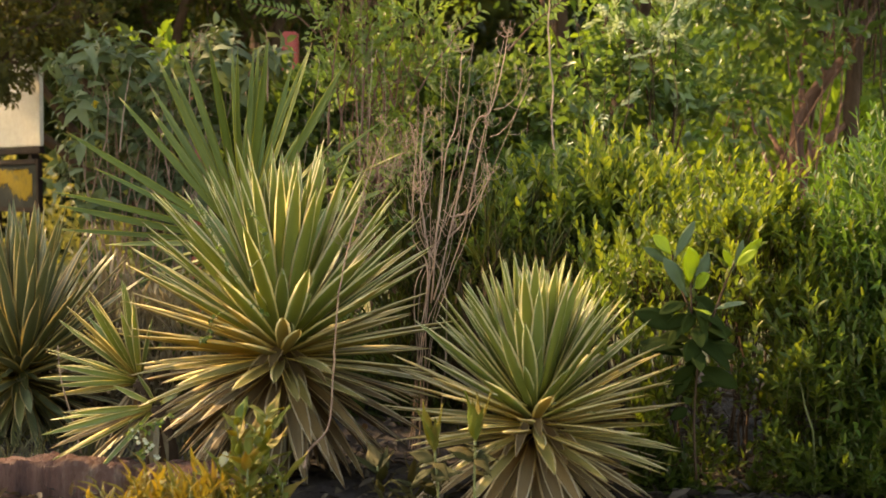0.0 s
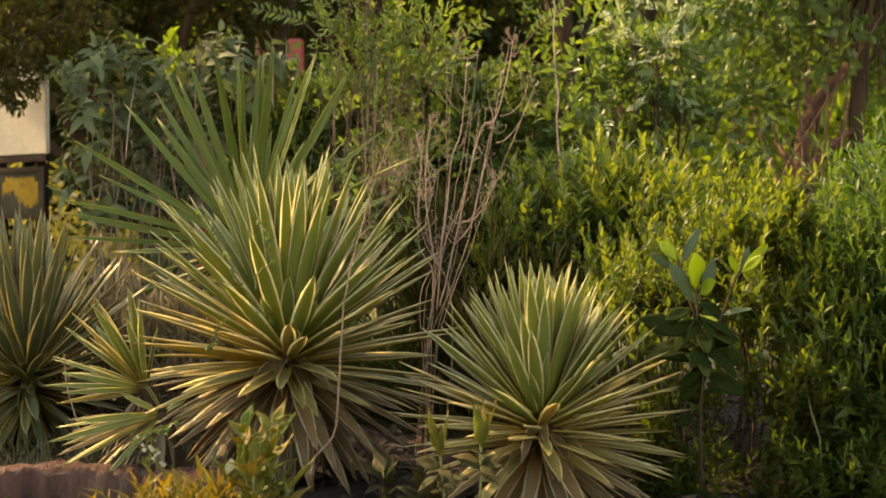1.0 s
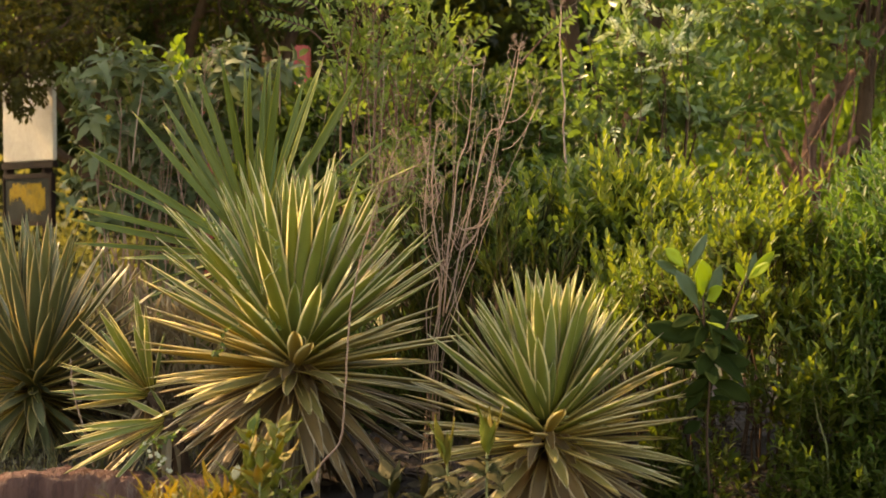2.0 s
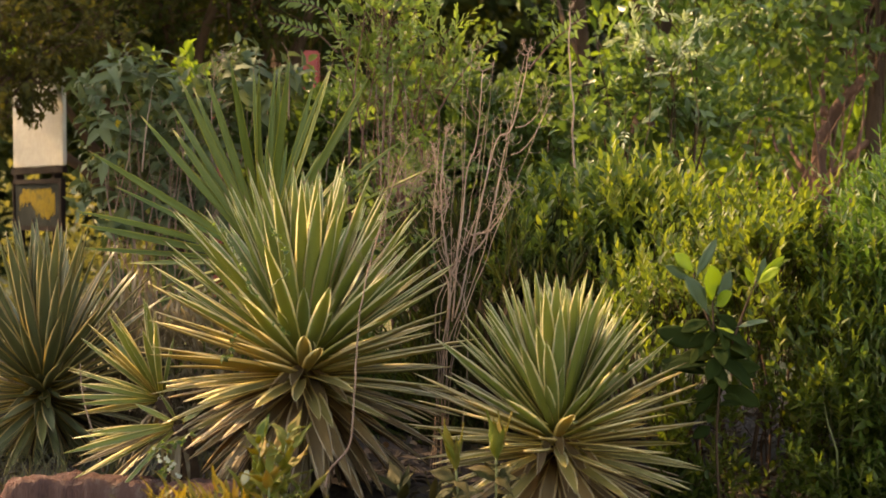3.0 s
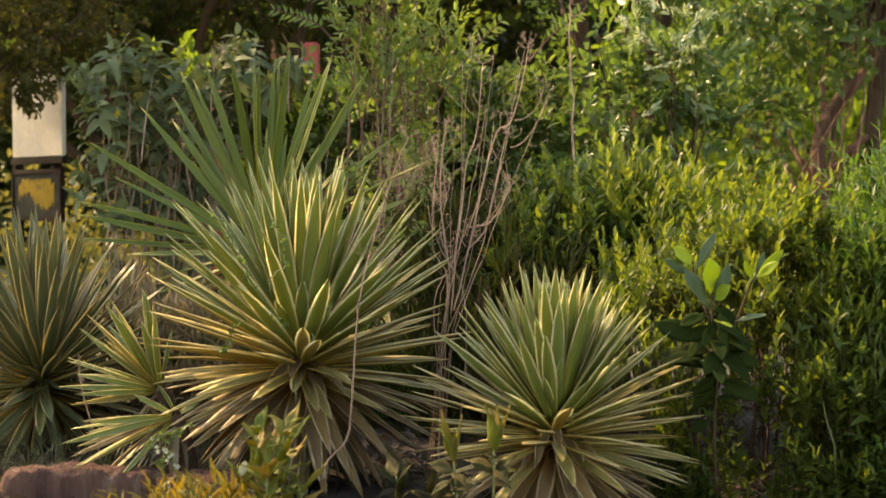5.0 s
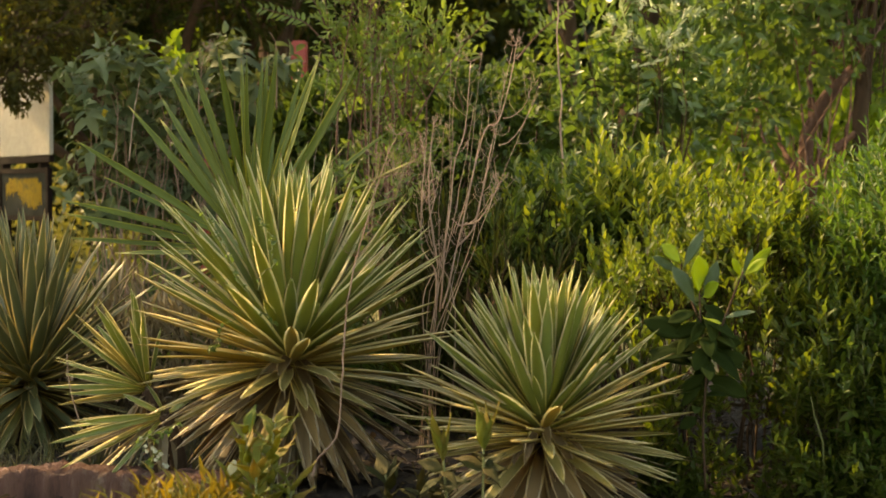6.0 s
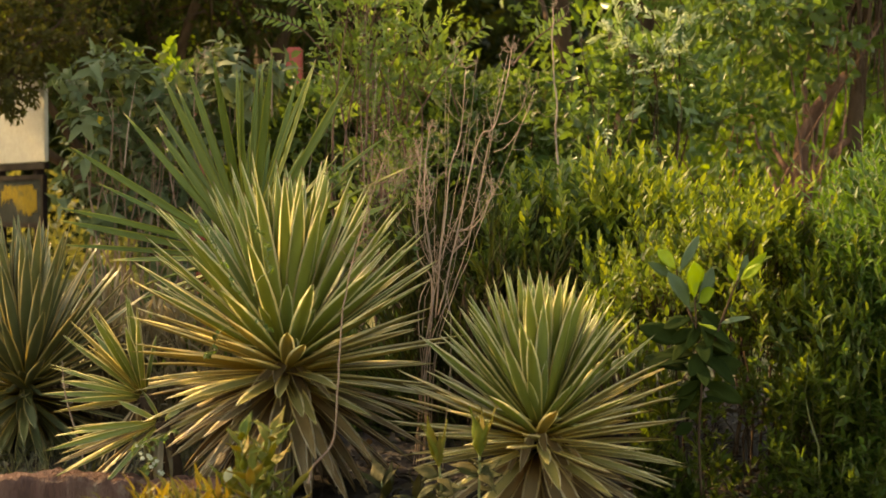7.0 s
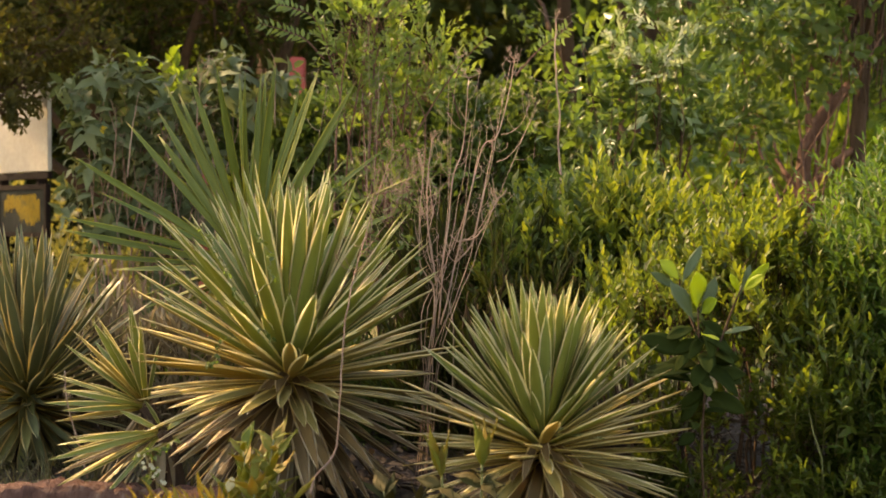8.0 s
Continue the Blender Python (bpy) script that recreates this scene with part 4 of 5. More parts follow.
bare_trunk("dark tree with a leaning trunk behind the bushes", ((1.435, 11.493, 0.978), (1.482, 11.529, 1.788), (1.544, 11.558, 2.407), (1.673, 11.584, 2.978), (1.744, 11.609, 3.549)), 0.12, 0.09, 61, M_WOOD)
bare_trunk("dark straight tree trunk in the shade", ((-2.082, 15.987, 0.747), (-2.115, 16.041, 1.939), (-2.082, 16.086, 2.933), (-2.135, 16.128, 3.860), (-2.215, 16.176, 4.920)), 0.2, 0.16, 62, M_WOOD)
bare_trunk("dark tree at the edge of the garden", ((2.901, 9.400, 1.172), (2.844, 9.400, 1.520), (2.807, 9.420, 1.907), (2.835, 9.450, 2.296), (2.778, 9.480, 2.647), (2.803, 9.500, 3.037)), 0.06, 0.045, 63, M_WOOD)
bare_trunk("slender dark tree behind the bushes", ((1.083, 12.989, 0.869), (1.110, 13.033, 1.838), (1.164, 13.070, 2.646), (1.083, 13.104, 3.399), (0.948, 13.143, 4.260)), 0.08, 0.06, 64, M_WOOD)


def far_wood(name, label, x0, x1, y0, y1, z0, z1, n, leaf, material, seed):
    rng = np.random.default_rng(seed)
    C = np.stack([rng.uniform(x0, x1, n // 60), rng.uniform(y0, y1, n // 60), z0 + (z1 - z0) * rng.random(n // 60) ** 1.2], 1)
    S = np.repeat(C, 60, 0) + rng.normal(0, 0.55, (len(C) * 60, 3))
    S[:, 2] = np.maximum(S[:, 2], 0.05)
    k = len(S)
    V, F = leaf_arrays(S, rng.normal(0, 1, (k, 3)) + np.array([0, 0, -0.2]), rng.normal(0, 0.6, (k, 3)) + np.array([0, 0, 1.0]), leaf * rng.uniform(0.6, 1.4, k), leaf * 0.5 * rng.uniform(0.7, 1.3, k), coarse=True)
    tagged(new(name, mesh_of(name, V, F, material, False)), label, "woods", kind="stuff")


far_wood("far_woods", "woods far beyond the lawn, leaves darkened for shade", -24, 28, 27, 40, 0, 14, 90000, 0.5, M_SHADE_LEAF, 51)
far_wood("sunny_bushes", "sunlit bushes beyond the lawn", 2.1, 12, 14, 19, 0, 4.4, 26000, 0.2, M_BRIGHT, 52)

far_wood("sunny_bushes", "sunlit yellow-green bushes at the lawn's edge", -9, -2.4, 16, 21, 0, 1.1, 4500, 0.16, M_OCHRE, 53)
# added woods, never in view: they hold back sky light from the front
far_wood("unseen_woods", "unseen trees added behind the viewpoint to dim the front light", -22, 22, -20, -13, 0, 5, 16000, 0.5, M_SHADE_LEAF, 54)
# bright clumps imitate blurred spots of sun through the tree canopy
rng = np.random.default_rng(56)
S = np.concatenate([np.array(c) + rng.normal(0, 0.11, (46, 3)) for c in ((-2.263, 14.000, 3.442), (-2.029, 14.400, 3.417), (-3.319, 13.000, 2.967), (-3.618, 13.000, 2.834), (0.828, 15.000, 3.475), (0.237, 15.500, 3.323), (1.045, 15.000, 3.074), (-2.759, 14.000, 3.057), (-4.164, 12.600, 2.791))])
V, F = leaf_arrays(S, rng.normal(0, 1, S.shape), rng.normal(0, 1, S.shape), rng.uniform(0.05, 0.12, len(S)), rng.uniform(0.03, 0.06, len(S)), coarse=True)
tagged(new("sun_spot_sprays", mesh_of("sun_spot_sprays", V, F, M_BRIGHT, False)), "bright leaf clumps standing in for sun spots among the trees", "foliage", kind="stuff")
V, F = [], []
for j in range(14):
    for i in range(80):
        x = -70 + 140 * i / 79
        z = 24 * j / 13
        V.append((x, 46 + 0.35 * z + 0.006 * x * x * 0.3 + 2.2 * noise.noise((x * 0.25, z * 0.3, 7)), z * (1 + 0.18 * noise.noise((x * 0.12, 3, 5))) - 0.3))
F = [(j * 80 + i, j * 80 + i + 1, (j + 1) * 80 + i + 1, (j + 1) * 80 + i) for j in range(13) for i in range(79)]
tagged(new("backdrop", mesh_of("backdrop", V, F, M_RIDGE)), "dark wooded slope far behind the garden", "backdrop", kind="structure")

# ---- sign ----
def box(bm, x0, x1, y0, y1, z0, z1, bevel=0.0):
    r = bmesh.ops.create_cube(bm, size=1, matrix=Matrix.Translation(((x0 + x1) / 2, (y0 + y1) / 2, (z0 + z1) / 2)) @ Matrix.Diagonal((x1 - x0, y1 - y0, z1 - z0, 1)))
    if bevel:
        bmesh.ops.bevel(bm, geom=list({e for v in r["verts"] for e in v.link_edges}), offset=bevel, segments=2, affect="EDGES")


sign = thing("sign", (-3.735, 11.4, 0.0), "cream notice board on dark brown posts", "sign", turn=-50)
for x in (-0.075, 0.70):
    bm = bmesh.new()
    box(bm, x, x + 0.07, -0.015, 0.055, 0, 2.46, 0.006)
    part("post", bm, M_FRAME, sign)
bm = bmesh.new()
box(bm, 0.005, 1.02, -0.05, -0.02, 1.72, 2.43, 0.008)
part("board", bm, M_CREAM, sign, "plain cream board")
bm = bmesh.new()
box(bm, -0.02, 1.03, -0.06, -0.018, 1.66, 1.715, 0.005)
part("rail", bm, M_FRAME, sign, "dark lower rail")
bm = bmesh.new()
box(bm, 0.03, 0.93, -0.045, -0.02, 1.24, 1.58, 0.005)
part("panel", bm, M_PICTURE, sign, "faded grey panel")
V, F = [], []
rs = random.Random(17)
low = 1.36
for k in range(44):
    x = 0.13 + 0.0162 * k
    low = min(1.43, max(1.29, low + rs.uniform(-0.035, 0.035)))
    top = 1.55 - 0.02 * rs.random() - (0.04 if k < 4 or k > 39 else 0.0)
    n = len(V)
    V += [(x, -0.0475, low), (x + 0.016, -0.0475, low + 0.008), (x + 0.016, -0.0475, top), (x, -0.0475, top), (x, -0.0455, low), (x + 0.016, -0.0455, low + 0.008), (x + 0.016, -0.0455, top), (x, -0.0455, top)]
    F += [(n, n + 1, n + 2, n + 3), (n + 7, n + 6, n + 5, n + 4), (n, n + 4, n + 5, n + 1), (n + 2, n + 6, n + 7, n + 3), (n + 1, n + 5, n + 6, n + 2), (n, n + 3, n + 7, n + 4)]
under("print", mesh_of("print", V, F, M_PRINT, False), sign, "ragged yellow print")
for x0, x1, z0, z1 in ((-0.004, 0.03, 1.2, 1.62), (0.93, 0.98, 1.2, 1.62), (0.031, 0.929, 1.2, 1.24), (0.031, 0.929, 1.58, 1.62)):
    bm = bmesh.new()
    box(bm, x0, x1, -0.055, -0.016, z0, z1, 0.004)
    part("frame", bm, M_FRAME, sign, "dark frame strip")
for p, w, h in (((-1.343, 12.062, 2.500), 0.068, 0.26), ((-2.183, 12.053, 2.301), 0.035, 0.19)):
    post = thing("red_post", (p[0], p[1], -0.03), "red painted post half hidden by bushes", "post", "red posts")
    bm = bmesh.new()
    box(bm, -w, w, -w, w, 0, p[2] + h + 0.03, 0.015)
    part("shaft", bm, M_RED, post)

# ---- dry stalks between the rosettes ----
rng = np.random.default_rng(71)


def dry_stalk(rng, pts, n, thick, head, crook=0.0048, end=0.5):
    """A crooked stalk with side twigs and, if head is over 0, a dry branching head."""
    p = smooth_line(pts, n)
    p = p + np.cumsum(rng.normal(0, crook, p.shape), 0)
    lines = [(p, thick, thick * end)]
    fine = min(thick, 0.0026)
    for _ in range(head):
        k = rng.integers(n // 2, n)
        d = unit(rng.normal(0, 1, 3) * np.array([1, 0.7, 0.5]) + np.array([0, 0, 0.7])) * rng.uniform(0.03, 0.11)
        q = np.array([p[k], p[k] + d * 0.55 + np.array([0, 0, -0.006]), p[k] + d + np.array([0, 0, 0.018])])
        lines.append((q, fine * 0.5, fine * 0.25))
        for _ in range(3):
            e = unit(rng.normal(0, 1, 3) + np.array([0, 0, 0.8])) * rng.uniform(0.012, 0.03)
            lines.append(([q[2], q[2] + e], fine * 0.22, fine * 0.3))
    if head >= 7:
        for _ in range(6):
            d = unit(rng.normal(0, 1, 3) * np.array([1, 0.8, 0.2]) + np.array([0, 0, 0.8])) * rng.uniform(0.02, 0.05)
            q = p[-1] + d
            lines.append(([p[-1], p[-1] + d * 0.5 + np.array([0, 0, -0.004]), q], fine * 0.4, fine * 0.25))
            for _ in range(4):
                lines.append(([q, q + unit(rng.normal(0, 1, 3) + np.array([0, 0, 0.9])) * rng.uniform(0.008, 0.02)], fine * 0.22, fine * 0.32))
    return tubes(lines, 4)


weed_at = np.array((-0.091, 5.556, 0.28))
weed = thing("dry_weed", tuple(weed_at), "clump of tall dry leafless brown stalks", "dead plant")
TOPS = [(-0.113, 5.566, 1.622), (-0.028, 5.733, 2.005), (0.040, 5.735, 2.036), (0.128, 5.734, 2.017), (-0.032, 5.619, 1.693), (0.132, 5.507, 1.426), (0.253, 5.634, 2.025), (0.357, 5.626, 1.844), (-0.134, 5.506, 1.403), (0.085, 5.722, 1.757)]
for k, top in enumerate(TOPS):
    top = np.array(top)
    knee = np.array((-0.065, 5.582, 0.870)) + np.array([rng.normal(0, 0.035), rng.normal(0, 0.08), rng.uniform(-0.1, 0.1)])
    foot = weed_at + np.array([rng.normal(0, 0.05), rng.normal(0, 0.08), -0.03])
    belly = np.array((-0.074, 5.599, 1.241))
    belly = belly + np.array([0.42 * (top[0] - belly[0] + 0.03) + rng.normal(0, 0.03), rng.normal(0, 0.05), rng.uniform(-0.06, 0.06)])
    V, F = dry_stalk(rng, np.array([foot, knee, belly, top]) - weed_at, 26, rng.uniform(0.0018, 0.0032), 2 if k % 2 else 8, 0.003, 0.35)
    under("stalk", mesh_of("stalk", V, F, M_DRY), weed)
for pts in (((0.209, 5.570, 1.716), (0.255, 5.571, 1.730), (0.297, 5.573, 1.773), (0.315, 5.575, 1.824)), ((0.191, 5.565, 1.603), (0.232, 5.566, 1.622), (0.278, 5.568, 1.679), (0.352, 5.575, 1.824)),
            ((0.002, 5.502, 1.310), (0.036, 5.500, 1.280), (0.093, 5.501, 1.301), (0.157, 5.506, 1.396), (0.182, 5.508, 1.458)), ((-0.023, 5.499, 1.260), (0.005, 5.497, 1.207), (0.036, 5.497, 1.203), (0.096, 5.500, 1.285)),
            ((-0.082, 5.497, 1.198), (-0.096, 5.501, 1.289), (-0.073, 5.506, 1.403), (-0.082, 5.512, 1.540)), ((0.014, 5.499, 1.244), (0.064, 5.506, 1.403), (0.100, 5.513, 1.563), (0.123, 5.519, 1.688)), ((-0.116, 5.506, 1.403), (-0.089, 5.504, 1.369), (-0.055, 5.506, 1.415), (-0.046, 5.510, 1.494))):
    V, F = dry_stalk(rng, np.array(pts) - weed_at, 18, 0.0021, 4, 0.0012)
    under("side_stalk", mesh_of("side_stalk", V, F, M_DRY), weed)

for pts in (((-0.036, 5.500, 0.941), (-0.005, 5.500, 1.071), (0.044, 5.500, 1.292), (0.128, 5.550, 1.650), (0.189, 5.550, 1.703), (0.244, 5.600, 1.906), (0.263, 5.600, 2.021)),
          ((-0.047, 5.520, 0.932), (-0.032, 5.520, 1.161), (-0.006, 5.550, 1.360), (0.013, 5.550, 1.551), (0.052, 5.600, 1.660), (0.083, 5.600, 1.944)),
          ((-0.062, 5.500, 0.941), (-0.070, 5.480, 1.091), (-0.126, 5.460, 1.194), (-0.126, 5.460, 1.360), (-0.108, 5.500, 1.587)),
          ((0.021, 5.500, 1.193), (0.085, 5.480, 1.262), (0.119, 5.470, 1.375), (0.150, 5.500, 1.512), (0.180, 5.500, 1.648)),
          ((0.044, 5.500, 1.285), (0.096, 5.460, 1.292), (0.149, 5.450, 1.360), (0.186, 5.450, 1.449)),
          ((-0.055, 5.500, 1.117), (-0.085, 5.500, 1.307), (-0.093, 5.500, 1.496), (-0.078, 5.550, 1.704))):
    V, F = dry_stalk(rng, np.array(pts) - weed_at, 34, 0.0039, 9, 0.0012, 0.45)
    under("main_stalk", mesh_of("main_stalk", V, F, M_DRY), weed, "tan-brown stalk with a flat dry head")

runner = thing("dry_vine", (-0.470, 4.712, 0.449), "bare brown climbing stem with a dry seed head", "dead plant")
o = np.array((-0.470, 4.712, 0.449))
V, F = dry_stalk(np.random.default_rng(72), np.array([(-0.480, 4.710, 0.420), (-0.465, 4.713, 0.479), (-0.395, 4.687, 0.572), (-0.370, 4.677, 0.780), (-0.354, 4.706, 0.992), (-0.327, 4.744, 1.167), (-0.286, 4.801, 1.323), (-0.245, 4.858, 1.463), (-0.191, 4.915, 1.616)]) - o, 60, 0.0052, 8, 0.0016, 0.22)
under("stem", mesh_of("stem", V, F, M_VINE), runner)
for k, pts in enumerate((((-0.286, 4.801, 1.323), (-0.269, 4.857, 1.443), (-0.268, 4.912, 1.555)), ((-0.245, 4.858, 1.463), (-0.189, 4.859, 1.483), (-0.160, 4.912, 1.555)), ((-0.310, 4.798, 1.244), (-0.237, 4.801, 1.323), (-0.169, 4.858, 1.463)))):
    V, F = dry_stalk(np.random.default_rng(73 + k), np.array(pts) - o, 18, 0.0018, 22)
    under("side_stem", mesh_of("side_stem", V, F, M_SEED), runner, "dry brown branching seed head")

stick = thing("bare_stem", (0.592, 6.996, 1.143), "single thin bare stem standing among bushes", "dead plant")
o = np.array((0.592, 6.996, 1.143))
V, F = dry_stalk(np.random.default_rng(77), np.array([(0.592, 6.993, 1.085), (0.589, 7.018, 1.636), (0.583, 7.035, 2.013), (0.580, 7.053, 2.418)]) - o, 20, 0.007, 8)
under("stalk", mesh_of("stalk", V, F, M_DRY), stick)

tan = thing("dry_weed", (-0.508, 7.016, 0.499), "slender tan dry stems among the green leaves", "dead plant")
o = np.array((-0.508, 7.016, 0.499))
rng = np.random.default_rng(79)
for k in range(9):
    x = rng.uniform(-0.70, -0.245)
    top = np.array([x + rng.normal(0, 0.053), 7.05 + rng.normal(0, 0.08), rng.uniform(1.93, 2.42)])
    foot = np.array([-0.247 + 0.5 * x, 7.05 + rng.normal(0, 0.08), 0.3])
    V, F = dry_stalk(rng, np.array([foot, 0.45 * foot + 0.55 * top + rng.normal(0, 0.04, 3), top]) - o, 22, rng.uniform(0.002, 0.0033), 5, 0.004, 0.35)
    under("stalk", mesh_of("stalk", V, F, M_DRY if k % 2 else M_SEED), tan)

withered = thing("withered_stems", (-1.704, 7.675, 0.671), "tangle of brown withered hanging stems", "dead plant")
o = np.array((-1.704, 7.675, 0.671))
rng = np.random.default_rng(78)
for k in range(11):
    x = rng.uniform(-1.94, -1.23)
    top = np.array([x, 7.7 + rng.normal(0, 0.1), rng.uniform(1.62, 2.07)])
    foot = np.array([x + rng.normal(0, 0.045), 7.7 + rng.normal(0, 0.1), 0.35])
    V, F = dry_stalk(rng, np.array([foot, 0.5 * (foot + top) + rng.normal(0, 0.07, 3), top]) - o, 16, 0.004, 6)
    under("stalk", mesh_of("stalk", V, F, M_SEED), withered)

for k, pts in enumerate((((-1.397, 7.600, 1.687), (-1.402, 7.600, 1.907), (-1.385, 7.600, 2.096), (-1.350, 7.600, 2.221)),
                         ((-0.921, 7.200, 1.850), (-0.923, 7.200, 2.058), (-0.929, 7.200, 2.192), (-0.962, 7.200, 2.254)),
                         ((-1.773, 7.500, 1.590), (-1.752, 7.500, 1.839), (-1.713, 7.500, 2.050)))):
    V, F = dry_stalk(np.random.default_rng(97 + k), np.array(pts) - o, 24, (0.0045, 0.0045, 0.0055)[k], (16, 0, 0)[k], 0.0012, 0.3)
    under("bare_stem", mesh_of("bare_stem", V, F, (M_VINE, M_SEED, M_DRY)[k]), withered, ("dry stem with a branching brown seed head", "dry curled tip", "pale bare stem")[k])

stick = thing("dry_stick", (-1.363, 5.050, 0.472), "thin pale dry stick leaning by the young rosettes", "dead plant")
o = np.array((-1.363, 5.050, 0.472))
V, F = tubes([(smooth_line(np.array(((-1.351, 5.050, 0.408), (-1.373, 5.040, 0.516), (-1.407, 5.030, 0.645), (-1.420, 5.020, 0.731), (-1.424, 5.020, 0.815))) - o, 18), 0.0042, 0.0024)], 5)
under("stalk", mesh_of("stalk", V, F, M_DRY), stick)

# ---- sapling with broad leaves ----
def broad_leaf(name, material, width, bend, wave, shape=None, rows=10):
    """An oval leaf of length 1 along y with a sunken midrib, a stalk and a little thickness."""
    V, F = [], []
    for i in range(rows):
        v = i / (rows - 1)
        w = width * 0.5 * float(np.interp(v, [p[0] for p in shape], [p[1] for p in shape]))
        z = bend * v * v
        for u in (-1, -0.5, 0, 0.5, 1):
            V.append((u * w, v, z + 0.22 * w * abs(u) + wave * math.sin(9 * v + 2 * u) * abs(u)))
        for u in (1, 0.5, 0, -0.5, -1):
            V.append((u * w * 0.99, v, z + 0.22 * w * abs(u) + wave * math.sin(9 * v + 2 * u) * abs(u) - (0.02 if u == 0 else 0.008)))
    for i in range(rows - 1):
        for k in range(10):
            k2 = (k + 1) % 10
            F.append((i * 10 + k, i * 10 + k2, (i + 1) * 10 + k2, (i + 1) * 10 + k))
    F.append(tuple(reversed(range(10))))
    F.append(tuple((rows - 1) * 10 + k for k in range(10)))
    return mesh_of(name, V, F, material)


OVAL = ((0, 0.03), (0.09, 0.05), (0.15, 0.25), (0.25, 0.58), (0.4, 0.9), (0.55, 1.0), (0.7, 0.92), (0.82, 0.7), (0.91, 0.42), (0.97, 0.16), (1, 0.02))
LANCEOLATE = ((0, 0.08), (0.15, 0.6), (0.32, 1.0), (0.55, 0.74), (0.8, 0.3), (1, 0.015))
BROAD = [broad_leaf("broad_leaf", M_BROAD_SHADED, w, b, 0.02, OVAL, 18) for w, b in ((0.52, -0.15), (0.48, -0.3), (0.56, -0.05))]
GREY = [broad_leaf("soft_leaf", M_SOFT, w, b, 0.02, OVAL, 18) for w, b in ((0.5, -0.1), (0.42, -0.25))]
LIME = [broad_leaf("young_leaf", M_LIME, w, b, 0.02, OVAL, 18) for w, b in ((0.55, 0.1), (0.45, -0.1))]
sap_at = (0.873, 4.661, 0.430)
sapling = thing("sapling", sap_at, "young sapling with broad leaves and lime-green new tips", "sapling")
o = np.array(sap_at)
V, F = tubes([(smooth_line(np.array([(0.873, 4.659, 0.391), (0.865, 4.669, 0.605), (0.877, 4.678, 0.800), (0.859, 4.685, 0.955), (0.853, 4.690, 1.072)]) - o, 14), 0.005, 0.003),
              (smooth_line(np.array([(0.877, 4.678, 0.800), (0.931, 4.685, 0.955), (0.980, 4.710, 1.071), (1.009, 4.713, 1.139)]) - o, 10), 0.005, 0.003),
              (smooth_line(np.array([(0.859, 4.685, 0.955), (0.829, 4.739, 1.049), (0.808, 4.772, 1.126), (0.804, 4.774, 1.165)]) - o, 8), 0.004, 0.003)], 6)
under("stem", mesh_of("stem", V, F, M_WOOD), sapling)
rs = random.Random(9)
# root, tip, kind (2 lime-green, 1 soft grey-green, 0 darkened for shade), width
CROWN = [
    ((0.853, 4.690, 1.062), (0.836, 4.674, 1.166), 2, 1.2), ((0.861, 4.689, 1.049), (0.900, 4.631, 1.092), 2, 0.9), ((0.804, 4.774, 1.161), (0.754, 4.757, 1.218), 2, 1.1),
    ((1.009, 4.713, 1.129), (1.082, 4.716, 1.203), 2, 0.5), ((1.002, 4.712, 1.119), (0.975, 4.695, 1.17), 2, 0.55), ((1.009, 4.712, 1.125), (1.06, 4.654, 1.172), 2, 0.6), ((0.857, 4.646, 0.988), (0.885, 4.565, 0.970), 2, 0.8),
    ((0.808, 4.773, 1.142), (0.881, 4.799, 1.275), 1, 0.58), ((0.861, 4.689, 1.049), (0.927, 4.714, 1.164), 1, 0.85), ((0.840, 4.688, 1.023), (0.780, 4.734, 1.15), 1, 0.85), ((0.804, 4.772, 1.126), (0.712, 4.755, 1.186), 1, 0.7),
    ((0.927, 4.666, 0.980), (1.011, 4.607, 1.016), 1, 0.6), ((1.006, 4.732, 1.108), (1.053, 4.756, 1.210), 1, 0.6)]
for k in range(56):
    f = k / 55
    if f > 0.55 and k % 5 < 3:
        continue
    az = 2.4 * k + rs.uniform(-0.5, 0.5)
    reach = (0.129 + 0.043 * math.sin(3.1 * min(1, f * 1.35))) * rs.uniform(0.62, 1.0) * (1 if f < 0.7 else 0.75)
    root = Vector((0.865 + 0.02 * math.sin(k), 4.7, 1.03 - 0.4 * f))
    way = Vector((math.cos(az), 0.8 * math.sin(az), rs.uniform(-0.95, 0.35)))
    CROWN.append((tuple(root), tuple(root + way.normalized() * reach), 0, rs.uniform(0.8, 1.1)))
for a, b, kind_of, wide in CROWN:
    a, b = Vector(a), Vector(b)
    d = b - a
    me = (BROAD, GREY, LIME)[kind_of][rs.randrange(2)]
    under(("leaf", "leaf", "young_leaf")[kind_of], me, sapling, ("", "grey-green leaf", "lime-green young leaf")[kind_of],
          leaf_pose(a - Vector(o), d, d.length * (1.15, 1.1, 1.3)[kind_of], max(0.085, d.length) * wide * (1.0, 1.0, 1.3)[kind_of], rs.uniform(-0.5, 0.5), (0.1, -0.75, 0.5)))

# ---- low plants at the front of the bed ----
LANCE = [broad_leaf("lance_leaf", M_BRONZE, w, b, 0.03, LANCEOLATE) for w, b in ((0.33, 0.15), (0.29, -0.3), (0.36, -0.1), (0.31, 0.3))]
SHADE_LANCE = [broad_leaf("shaded_low_leaf", M_GLOOM, w, b, 0.03, LANCEOLATE) for w, b in ((0.42, 0.15), (0.36, -0.3), (0.5, -0.1), (0.4, 0.3))]


